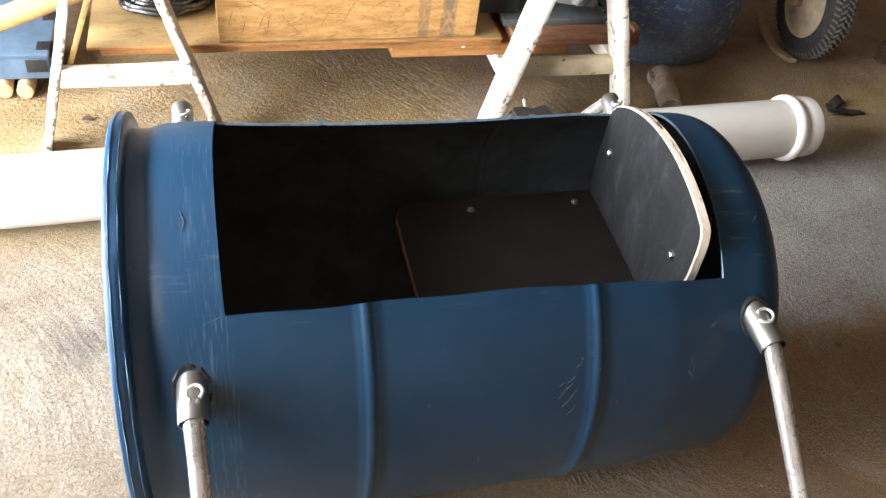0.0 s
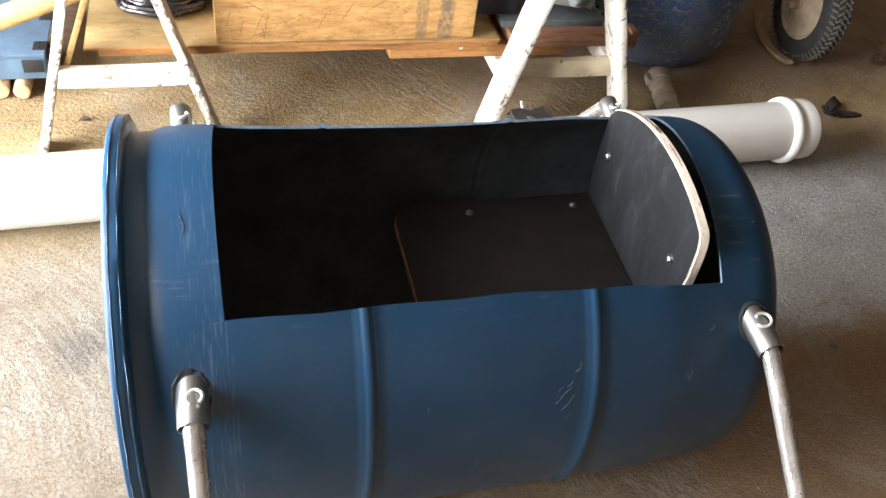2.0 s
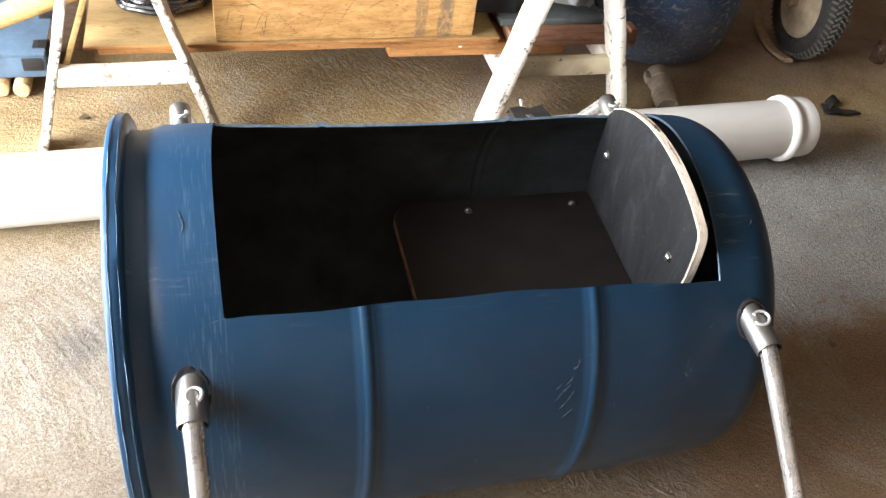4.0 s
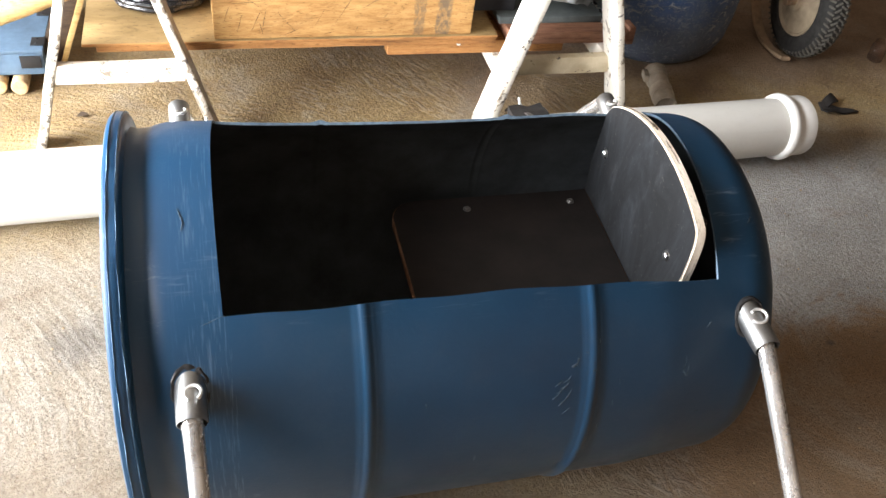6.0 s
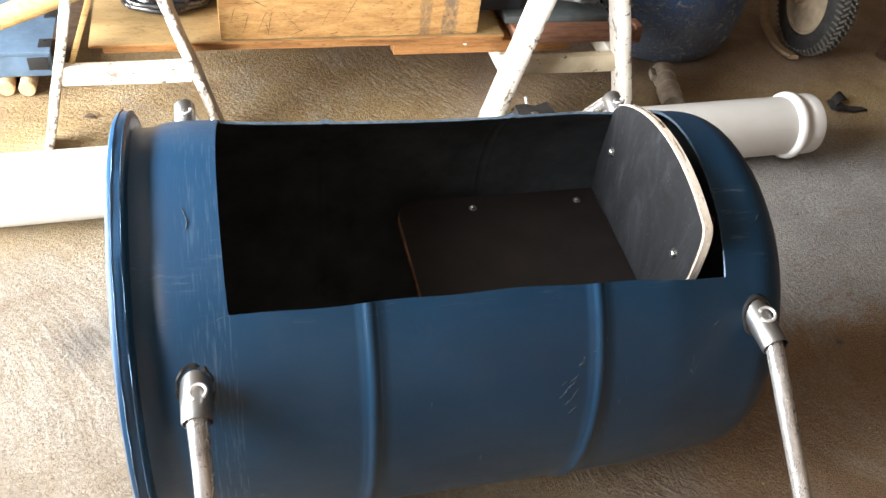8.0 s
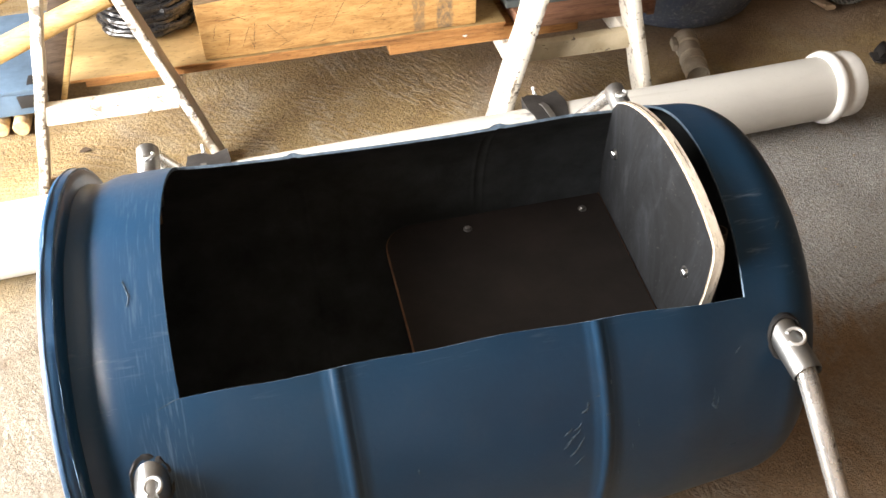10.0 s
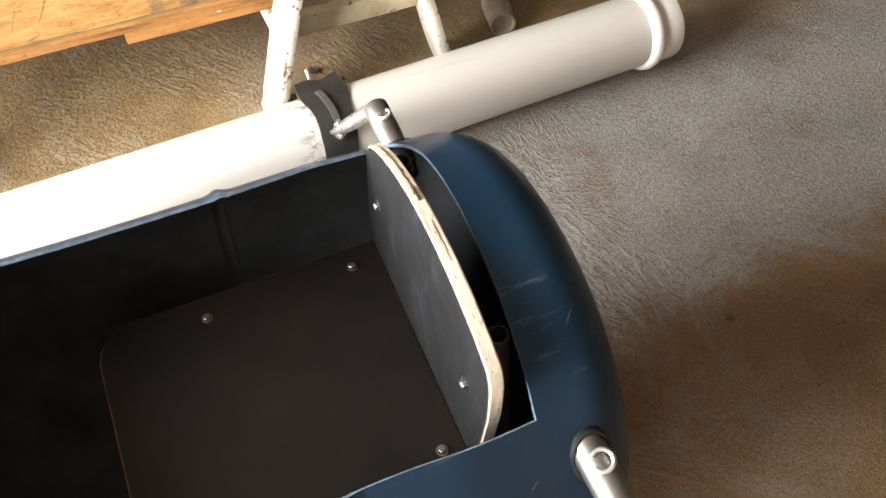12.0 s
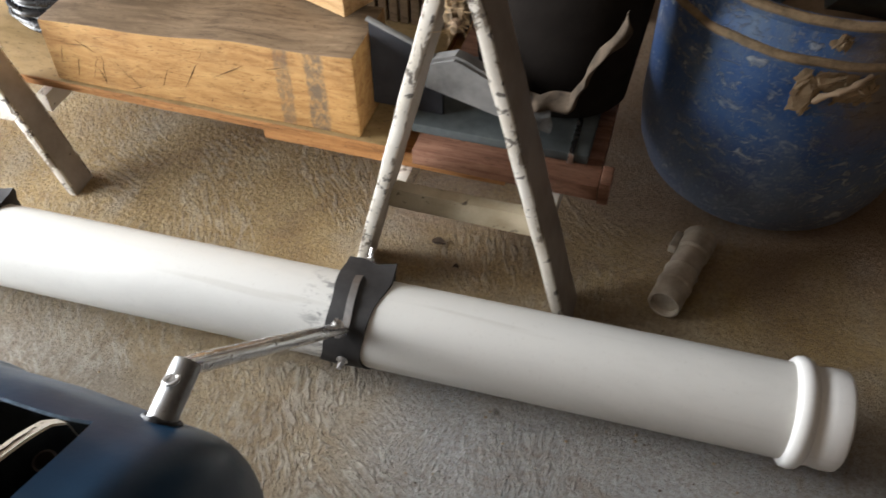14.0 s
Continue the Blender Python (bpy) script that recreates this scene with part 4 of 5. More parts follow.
    return ob


for s, x, yb, zb, xe, zi in ((1, 0.400, 0.305, 0.474, 0.436, 0.448), (1, -0.380, 0.316, 0.488, -0.335, 0.448), (-1, 0.402, 0.309, 0.457, 0.436, 0.470), (-1, -0.378, 0.309, 0.455, -0.368, 0.482)):
    arm(s, x, yb, zb, xe, zi)

# two short open pipes stand behind the backrest
for x, y in ((0.352, -0.137), (0.362, 0.126)):
    bm = bmesh.new()
    lathe(bm, [(0.0, 0.0118), (0.25, 0.0118), (0.25, 0.0098), (0.0, 0.0098)], 24, along((x + 0.012, y * 1.1, 0.30), (x, y, 0.548)), True)
    part("socket_pipe", bm, DARKPIPE, boat, "short dark open pipe behind the backrest")

# the pipe float behind the barrel
PIPE_R = 0.0795


def pipe_at(x):
    return Vector((x, 0.679 + 0.029 * x, 0.0867 + 0.006 * x))


PIPE_M = along(pipe_at(-1.20), pipe_at(1.20))


bm = bmesh.new()
lathe(bm, [(-0.10, 0), (-0.10, PIPE_R), (0.0, PIPE_R)] + [(0.1 * i, PIPE_R) for i in range(1, 25)] + [(2.40, PIPE_R), (2.44, PIPE_R), (2.45, 0.07), (2.45, 0)], 64, PIPE_M)
pipe_ob = part("float_pipe", bm, WHITE, boat, "white PVC pipe float lying on the concrete")
bm = bmesh.new()
lathe(bm, [(x - 0.016, r) for x, r in ((2.386, 0.0795), (2.3875, 0.086), (2.392, 0.0905), (2.402, 0.0925), (2.412, 0.0905), (2.417, 0.086), (2.420, 0.0825), (2.429, 0.0805), (2.436, 0.0810), (2.441, 0.0825), (2.447, 0.0830), (2.463, 0.0830), (2.470, 0.0815), (2.474, 0.077), (2.475, 0.0))], 64, PIPE_M)
part("end_cap", bm, RINGPVC, pipe_ob, "white PVC end cap with a thick ring")


def clamp(x, wide):
    m = along(pipe_at(x), pipe_at(x + 1))
    bm = bmesh.new()
    segs = 56
    rows = []
    for i in range(segs):
        a = 2 * math.pi * i / segs
        w = wide * (1 + 0.16 * math.sin(a * 2 + 0.6) + 0.05 * math.sin(a * 5))
        sh = 0.008 * math.sin(a + 1)
        rr = PIPE_R + 0.0025 + 0.0022 * abs(math.sin(a * 3.1))
        # the rubber is bunched and knotted on the far side
        knot = math.exp(-((a - 0.80) / 0.26) ** 2)
        rr += knot * (0.021 + 0.006 * math.sin(a * 17))
        rows.append([m @ Vector((dx + sh, r * math.sin(a), r * math.cos(a))) for dx, r in ((-w, PIPE_R - 0.001), (-w, rr), (-w * 0.35, rr + 0.0015), (w * 0.2, rr + 0.0005 - 0.006 * knot), (w, rr + 0.003 * knot), (w, PIPE_R - 0.001))])
    vv = [[bm.verts.new(p) for p in r] for r in rows]
    for i in range(segs):
        a, b = vv[i], vv[(i + 1) % segs]
        for k in range(5):
            bm.faces.new((a[k], a[k + 1], b[k + 1], b[k]))
    strap = part("rubber_strap", bm, RUBBER, pipe_ob, "black rubber inner-tube strap wound round the pipe")
    # the steel strip over the rubber, from the arm's end to the far side, with its bolts
    bm = bmesh.new()
    lo, hi = math.radians(-50), math.radians(50)
    prof = []
    for i in range(15):
        a = lo + (hi - lo) * i / 14
        r = PIPE_R + 0.0065 + (0.012 if i in (0, 14) else 0.0) + 0.001 * math.sin(i * 1.7)
        prof.append((r, a))
    rows = []
    for r, a in prof:
        off = -0.004 * math.sin(a * 2)
        rows.append([bm.verts.new(m @ Vector((dx + off, rr * math.sin(a), rr * math.cos(a)))) for dx, rr in ((-0.0065, r), (0.0065, r), (0.0065, r + 0.003), (-0.0065, r + 0.003))])
    for a, b in zip(rows, rows[1:]):
        for k in range(4):
            bm.faces.new((a[k], a[(k + 1) % 4], b[(k + 1) % 4], b[k]))
    bm.faces.new(rows[0])
    bm.faces.new(rows[-1][::-1])
    part("steel_strip", bm, STRIP, strap, "bent steel strip")
    for ang, up in ((50, 0.098), (-50, 0.098), (-92, 0.088)):
        bm = bmesh.new()
        q = m @ pose(0, 0, 0, -ang, 0, 0) @ pose(0, 0, up - 0.012)
        long = 0.044 if ang == 50 else 0.030
        bolt_head(bm, 0.0062, 0.007, q @ pose(0, 0, 0.018 if ang == 50 else 0.012))
        tube(bm, [q @ Vector((0, 0, -0.006)), q @ Vector((0, 0, long))], 0.0040, 10)
        part("bolt", bm, ZINC, strap, "bright zinc bolt")
    return strap


clamp(0.437, 0.040)
clamp(-0.340, 0.040)


# ---- trestles and what lies on them ----
def trestle(x0, x1, apex, label, deep=0.090, y0=0.900, top=0.665, dl=0.028, dr=0.040):
    root = thing("trestle", label, "trestle", "trestles carrying the boards")

    def leg(a, b, wide, thick):
        bm = bmesh.new()
        a, b = Vector(a), Vector(b)
        m = along(a, b)
        L = (b - a).length
        box(bm, (L, thick, wide), m @ pose(L / 2, 0, 0), 0.006, 2, 22, 0.0028)
        for v in bm.verts:
            v.co.z = max(v.co.z, 0.0)
        # the arrises are worn through; faces away from the door get their shade painted
        bm.normal_update()
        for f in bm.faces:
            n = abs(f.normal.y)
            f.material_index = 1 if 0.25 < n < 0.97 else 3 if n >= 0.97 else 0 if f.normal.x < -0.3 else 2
        return bm

    for y in (y0, 1.96):
        yl = y + (deep - 0.078) / 2
        part("leg", leg((x0, yl, -0.01), (apex - dl, yl, top), 0.022, deep), (PAINTED, WORNPAINT, SHADEPAINT, FRONTPAINT), root)
        part("leg", leg((x1, yl, -0.01), (apex + dr, yl, top), 0.022, deep), (PAINTED, WORNPAINT, SHADEPAINT, FRONTPAINT), root)
        za = 0.198 if deep > 0.1 else 0.213
        u = za / top
        xa, xb = x0 + (apex - dl - x0) * u, x1 + (apex + dr - x1) * u
        bm = bmesh.new()
        box(bm, (xb - xa - 0.016, 0.026, 0.049), pose((xa + xb) / 2, (0.912 if y == y0 else y), za), 0.003, 2, 6, 0.002)
        part("crossbar", bm, OLDPAINT if deep > 0.1 else PAINTED, root, "yellowed painted crossbar")
    for x in (xa, xb)[0 if deep > 0.1 else 1:]:
        bm = bmesh.new()
        # the far one carries the upper board and sits higher
        z = 0.2015 if deep > 0.1 and x == xb else 0.1635
        box(bm, (0.024, 1.87 - y0, 0.045), pose(x + (0.012 if x == xa else -0.012), y0 + 0.06 + (1.87 - y0) / 2, z), 0.003, 2, 6, 0.002)
        part("stretcher", bm, PAINTED, root)
    bm = bmesh.new()
    box(bm, (0.052, 1.98 - y0, 0.070), pose(apex, y0 + 0.06 + (1.98 - y0) / 2, top - 0.005), 0.004, 2, 6, 0.003)
    part("top_beam", bm, PAINTED, root)
    bm = bmesh.new()
    bmesh.ops.create_icosphere(bm, subdivisions=4, radius=1.0)
    for v in bm.verts:
        q = v.co * (1 + 0.45 * noise.noise(v.co * 2.3) + 0.2 * noise.noise(v.co * 6))
        v.co = Vector((apex + 0.003 + 0.017 * q.x, y0 - 0.030 + 0.010 * q.y, top - 0.072 + 0.030 * q.z))
    bracket = part("bracket", bm, CRUST, root, "rust-crusted bracket")
    bm = bmesh.new()
    bolt_head(bm, 0.0045, 0.006, pose(apex + 0.004, y0 - 0.040, top - 0.080, 90, 0, 0))
    part("bolt", bm, RUSTY, bracket, "rusty bolt head")
    random.seed(5)
    bm = bmesh.new()
    for k in range(26):
        p = Vector((apex + random.uniform(-0.016, 0.020), y0 - 0.037 + random.uniform(-0.004, 0.006), top - 0.070 + random.uniform(-0.035, 0.025)))
        d = Vector((random.uniform(-1, 1), random.uniform(-0.5, 0.1), random.uniform(-1.3, 0.5))).normalized() * random.uniform(0.010, 0.026)
        tube(bm, [p, p + 0.5 * d + Vector((0.002, 0, -0.001)), p + d], [0.0007, 0.0006, 0.0003], 5)
    part("fibres", bm, LOG, bracket, "pale straw fibres caught in the rust")
    return root


trestle(0.366, 0.790, 0.5695, "white painted wooden trestle with chipped paint", 0.104, 0.869, 0.720, 0.0165, 0.0165)
trestle(-0.745, -0.314, -0.532, "white painted wooden trestle standing in bright light", 0.070, 0.934, 0.665, 0.024, 0.024)


def plank(name, size, m, material, label, category="board", cuts=10, rough=0.002, bevel=0.003):
    bm = bmesh.new()
    box(bm, size, None, bevel, 2, cuts, rough)
    ob = new(name, mesh_of(name, bm, material))
    ob.matrix_world = m
    return tagged(ob, label, category)


plank("lower_board", (0.496, 0.50, 0.0375), pose(0.377, 1.250, 0.20475), BOARD, "reddish wooden board lying across the trestle stretchers")
plank("side_board", (0.347, 0.50, 0.034), pose(0.6245, 1.219, 0.2415), REDBOARD, "dull reddish board lying on the lower board's end")
plank("middle_board", (1.005, 0.48, 0.020), pose(-0.082, 1.222, 0.2340), BOARD, "orange board below the plywood panel")
panel = thing("plywood_panel", "pale plywood panel under the timber block", "panel")
bm = bmesh.new()
box(bm, (1.035, 0.497, 0.006), pose(-0.097, 1.2255, 0.2475), 0.001, 2, 10, 0.0005)
part("sheet", bm, PANEL, panel)
bm = bmesh.new()
box(bm, (1.033, 0.003, 0.0062), pose(-0.097, 0.9752, 0.2474), 0.0008, 1, 20, 0.0005)
part("split_edge", bm, BOARD, panel, "orange split front edge")

# nails in the edge of the lower board
nail = thing("nail", "white nail head in the board's edge", "nail")
bm = bmesh.new()
lathe(bm, [(0, 0), (0, 0.0055), (0.002, 0.005), (0.003, 0)], 14, pose(0.322, 0.9995, 0.215, 0, 0, -90))
part("nail_head", bm, RINGPVC, nail)

# the thick block: higher at one end, worn dark on top
beam = thing("timber_block", "thick orange timber block with cracks and grey cement stains", "timber")
bm = bmesh.new()
box(bm, (0.656, 0.17, 0.16), None, 0.005, 2, 16, 0.0)
for v in bm.verts:
    u = (v.co.x + 0.328) / 0.656
    if v.co.z > 0:
        v.co.z += -0.022 + 0.042 * u + 0.002 * math.sin(v.co.x * 23)
        v.co.y += 0.004 * math.sin(v.co.x * 14)
    v.co += 0.0022 * noise.noise_vector(v.co * 11)
bm.normal_update()
for f in bm.faces:
    f.material_index = 1 if f.normal.z > 0.8 else 0
bmesh.ops.transform(bm, matrix=pose(0.018, 1.068, 0.3315), verts=bm.verts)
part("block", bm, (BLOCKWOOD, DARKTOP), beam)
random.seed(7)
for x, z, dx, dz in ((-0.262, 0.27, 0.012, 0.035), (-0.225, 0.275, 0.022, 0.05), (-0.19, 0.335, -0.008, -0.06), (-0.135, 0.285, -0.035, 0.05), (-0.12, 0.27, -0.05, 0.065),
                     (-0.07, 0.285, 0.032, 0.06), (-0.02, 0.29, 0.045, 0.075), (-0.16, 0.35, 0.05, -0.03), (0.05, 0.33, 0.05, 0.03), (-0.29, 0.30, 0.01, 0.03), (-0.10, 0.33, 0.012, -0.03), (0.16, 0.37, 0.03, 0.01), (-0.24, 0.36, 0.03, -0.02), (-0.205, 0.30, 0.004, -0.03), (-0.15, 0.26, 0.03, 0.012), (-0.05, 0.26, 0.02, 0.006), (0.03, 0.265, 0.012, 0.02), (0.10, 0.30, 0.01, 0.012), (-0.27, 0.345, 0.05, 0.004)):
    dx, dz = 1.3 * dx, min(1.3 * dz, 0.395 - z) if dz > 0 else 1.2 * dz
    pts = [(x + 0.007 + dx * k / 4 + 0.0012 * random.uniform(-1, 1), 0.9828 + 0.0004 * random.uniform(-1, 1), z + dz * k / 4) for k in range(5)]
    bm = bmesh.new()
    tube(bm, pts, [0.0002, 0.0004, 0.0006, 0.0004, 0.0002], 5)
    part("knife_cut", bm, PENCIL, beam)
plank("pale_plank", (0.46, 0.20, 0.045), pose(0.125, 1.265, 0.452, 0, -3, -24), TIMBER, "pale rough plank lying askew on the timber block", "plank", 8, 0.002, 0.004)

# black crumpled hose coil on the panel
coil = thing("hose_coil", "glossy black hose coiled on the plywood panel", "hose")
random.seed(3)
bm = bmesh.new()
pts = []
for i in range(520):
    a = 2 * math.pi * i / 52
    lap = i / 52
    q = Vector((math.cos(a) * 2, math.sin(a) * 2, lap * 1.7))
    r = 0.124 - 0.013 * (lap % 2.6) + 0.011 * noise.noise(q)
    pts.append((-0.43 + r * math.cos(a) * 1.05, 1.225 + r * math.sin(a), 0.2595 + 0.0078 * lap + 0.007 * abs(noise.noise(q + Vector((5, 0, 0))))))
tube(bm, pts, 0.0078, 8)
part("hose", bm, GLOSSBLACK, coil)
bm = bmesh.new()
lathe(bm, [(0.0, 0.0), (0.0, 0.085), (0.03, 0.10), (0.085, 0.098), (0.105, 0.06), (0.11, 0.0)], 30, pose(-0.43, 1.225, 0.2515, 0, -90, 0))
for v in bm.verts:
    v.co += 0.022 * noise.noise_vector(v.co * 22) * min(1.0, max(0.0, (v.co.z - 0.255) * 40))
part("bag", bm, GLOSSBLACK, coil, "crumpled black plastic inside the coil")


# poles, case, logs and a leaning board at the left
def pole(a, b, r, label):
    root = thing("wooden_pole", label, "pole", "yellow wooden poles")
    bm = bmesh.new()
    a, b = Vector(a), Vector(b)
    n = 14
    pts = [a.lerp(b, i / n) + Vector((0, 0.006 * math.sin(i * 0.6), 0.008 * math.sin(i * 0.45 + 1))) for i in range(n + 1)]
    tube(bm, pts, [r * (1 + 0.05 * math.sin(i * 1.3)) for i in range(n + 1)], 18)
    part("shaft", bm, POLE, root)
    return root


pole((-1.62, 1.04, 0.027), (-0.50, 1.105, 0.372), 0.026, "smooth yellow wooden pole leaning on the hose coil")
pole((-1.62, 1.22, 0.025), (-0.56, 1.30, 0.418), 0.025, "yellow wooden pole leaning beside another pole")

case = thing("tool_case", "flat grey-blue painted case with dark corner brackets on logs", "case")
bm = bmesh.new()
box(bm, (0.62, 0.42, 0.062), pose(-1.056, 1.404, 0.0765), 0.006, 2)
part("body", bm, BOXBLUE, case)
bm = bmesh.new()
box(bm, (0.625, 0.425, 0.012), pose(-1.056, 1.404, 0.1135), 0.004, 2)
part("lid", bm, BOXBLUE, case)
for y in (1.235, 1.40, 1.57):
    bm = bmesh.new()
    box(bm, (0.034, 0.042, 0.003), pose(-0.758, y, 0.1210), 0.001)
    box(bm, (0.003, 0.042, 0.03), pose(-0.7425, y, 0.107), 0.001)
    for dy in (-0.012, 0.012):
        bolt_head(bm, 0.0025, 0.002, pose(-0.761, y + dy, 0.1225))
    part("corner_bracket", bm, BLACK, case, "dark steel bracket")
bm = bmesh.new()
box(bm, (0.05, 0.004, 0.035), pose(-0.778, 1.1915, 0.085), 0.001)
part("latch", bm, BLACK, case, "dark latch")

log = thing("cut_log", "short cut log with a pale sawn end under the case", "log", "logs under the case")
bm = bmesh.new()
lathe(bm, [(0, 0), (0, 0.019), (0.002, 0.0215), (0.2, 0.0222), (0.38, 0.0215), (0.382, 0)], 20, pose(0, 0, 0, 0, 0, 90))
for v in bm.verts:
    v.co += 0.0012 * noise.noise_vector(v.co * 30)
part("log_body", bm, LOG, log)
log.matrix_world = pose(-0.815, 1.168, 0.0225)
for dx, dy, rz in ((-0.052, 0.006, 3), (-0.115, -0.004, -2), (-0.35, 0.0, 1)):
    copy_thing(log, pose(-0.815 + dx, 1.168 + dy, 0.0225, 0, 0, rz))

lean = thing("leaning_board", "dark thin board with a pale edge leaning by the panel", "board")
bm = bmesh.new()
m = along((-0.727, 1.262, 0.0), (-0.588, 1.262, 0.347)) @ pose(0.190, 0, 0)
box(bm, (0.38, 0.014, 0.052), m @ pose(0, 0.004, 0.034), 0.002, 2, 6, 0.001)
part("board_face", bm, DARKBOARD, lean)
bm = bmesh.new()
box(bm, (0.38, 0.020, 0.015), m, 0.002, 2, 6, 0.001)
part("edge_strip", bm, POLE, lean, "pale edge strip")
for v_ob in lean.children:
    for v in v_ob.data.vertices:
        v.co.z = max(v.co.z, 0.001)

# what lies on the right end of the boards
sheet = thing("metal_sheet", "grey-blue sheet metal tray lying on the boards", "tray")
bm = bmesh.new()
box(bm, (0.335, 0.24, 0.020), pose(0.602, 1.140, 0.2690), 0.004, 2)
part("tray", bm, SHEET, sheet)
bm = bmesh.new()
box(bm, (0.010, 0.246, 0.024), pose(0.738, 1.140, 0.2695), 0.001)
part("strap", bm, ZINC, sheet, "bright metal strap")
plank("end_batten", (0.020, 0.05, 0.050), pose(0.8090, 0.996, 0.2415), REDBOARD, "short reddish batten nailed to the board's end", "batten", 0, 0.001, 0.002)

tub = thing("black_tub", "black plastic tub with a torn dirty sack over its rim", "tub")
bm = bmesh.new()
prof = [(0.0, 0.0), (0.0, 0.085), (0.01, 0.095), (0.17, 0.115), (0.175, 0.120), (0.18, 0.115), (0.175, 0.108), (0.02, 0.090), (0.02, 0.0)]
lathe(bm, prof, 56, pose(0.665, 1.195, 0.2795, 0, -90, 0) @ Matrix.Diagonal((2.0, 1.0, 1.5, 1.0)))
part("tub_wall", bm, TUB, tub)


def fold(bm, line, wide, hang, seed, crumple=0.014):
    """A crumpled strip of sacking along a line."""
    line = [Vector(p) for p in line]
    fine = []
    for a, b in zip(line, line[1:]):
        fine += [a.lerp(b, k / 8) for k in range(8)]
    fine.append(line[-1])
    rows = []
    for i, p in enumerate(fine):
        row = []
        for j in range(9):
            u = j / 8
            q = p + Vector((0.0, -0.012 * math.sin(math.pi * u) - wide * 0.2 * u, -hang * u))
            q += crumple * noise.noise_vector(q * 24 + Vector((seed, 0, 0)))
            row.append(bm.verts.new(q))
        rows.append(row)
    for a, b in zip(rows, rows[1:]):
        for j in range(8):
            bm.faces.new((a[j], b[j], b[j + 1], a[j + 1]))
    back = [[bm.verts.new(v.co + Vector((0.0, 0.006, 0.002))) for v in r] for r in rows]
    for a, b in zip(back, back[1:]):
        for j in range(8):
            bm.faces.new((a[j], a[j + 1], b[j + 1], b[j]))
    for f, g in ((rows, back),):
        for i in range(len(f) - 1):
            bm.faces.new((f[i][0], g[i][0], g[i + 1][0], f[i + 1][0]))
            bm.faces.new((f[i][8], f[i + 1][8], g[i + 1][8], g[i][8]))


bm = bmesh.new()
fold(bm, [(0.630, 1.046, 0.380), (0.672, 1.045, 0.372), (0.715, 1.047, 0.385), (0.742, 1.052, 0.435), (0.768, 1.060, 0.500), (0.796, 1.075, 0.548)], 0.05, 0.033, 3, 0.012)
part("torn_sack", bm, SACK, tub, "torn dirty brown sack edge")
bm = bmesh.new()
fold(bm, [(0.622, 1.044, 0.383), (0.640, 1.040, 0.378), (0.668, 1.040, 0.366), (0.688, 1.044, 0.362)], 0.06, 0.062, 5, 0.014)
part("hanging_rag", bm, RAG, tub, "greyish white rag hanging from the sack")
# the tub's grey side: a sloping rail, and a dark end panel with a pale rim
stand = Matrix(((1, 0, 0, 0), (0, 0, 1, 0), (0, 1, 0, 0), (0, 0, 0, 1)))
rail = [(0.452, 0.402), (0.475, 0.413), (0.512, 0.426), (0.530, 0.420), (0.645, 0.362), (0.662, 0.300), (0.590, 0.312), (0.450, 0.352)]
bm = outline_board(rail, 0.034, 0.006, Matrix.Translation((0, 1.040, 0)) @ stand)
for v in bm.verts:
    v.co += 0.002 * noise.noise_vector(v.co * 20)
part("side_wall", bm, (GREYWALL, GREYWALL), tub, "weathered grey side of the tub")
sloped = [(0.3475, 0.2795), (0.486, 0.2795), (0.486, 0.398), (0.428, 0.431), (0.3475, 0.464)]
part("end_panel", outline_board(sloped, 0.010, 0.002, Matrix.Translation((0, 1.058, 0)) @ stand), (DARKPANEL, DARKPANEL), tub, "dark blue-grey panel below the rim")
bm = bmesh.new()
tube(bm, [(0.346, 1.058, 0.466), (0.386, 1.057, 0.450), (0.428, 1.057, 0.433), (0.470, 1.056, 0.409)], 0.0055, 10)
part("panel_rim", bm, GREYWALL, tub, "pale rolled rim")

crate = thing("slatted_crate", "dark brown slatted wooden crate standing behind the tub", "crate")
bm = bmesh.new()
box(bm, (0.23, 0.085, 0.19), pose(0.330, 1.418, 0.3475), 0.003, 2)
part("crate_body", bm, DARKBOARD, crate)
for i in range(9):
    bm = bmesh.new()
    box(bm, (0.019, 0.008, 0.186), pose(0.230 + 0.025 * i, 1.3725, 0.3465), 0.0015, 1)
    part("slat", bm, DARKTOP, crate)

# ---- the drum, the wheel and small things on the floor ----
drum = thing("open_drum", "open blue drum splashed with cement, standing on the floor", "drum")
DX, DY = 1.112, 1.434
up = pose(DX, DY, 0.0, 0, -90, 0)
bm = bmesh.new()
lathe(bm, [(0.0, 0.0), (0.0, 0.20), (0.010, 0.228), (0.035, 0.252), (0.075, 0.268), (0.15, 0.277), (0.44, 0.280), (0.452, 0.287), (0.468, 0.290), (0.484, 0.287), (0.495, 0.280), (0.515, 0.279), (0.523, 0.285), (0.533, 0.288), (0.541, 0.284), (0.541, 0.272), (0.50, 0.270), (0.06, 0.255), (0.03, 0.22), (0.03, 0.0)], 72, up)
for v in bm.verts:
    v.co += 0.002 * noise.noise_vector(v.co * 6)
part("drum_wall", bm, DRUM, drum)
for z, r, t in ((0.468, 0.290, 0.0085), (0.538, 0.282, 0.009)):
    bm = bmesh.new()
    torus(bm, r, t, pose(DX, DY, z - 0.003), 120, 10)
    for v in bm.verts:
        v.co += 0.006 * noise.noise_vector(v.co * 22) * (0.5 + noise.noise(v.co * 7))
    part("cement_crust", bm, CLAY, drum, "tan dried cement crust round the drum")
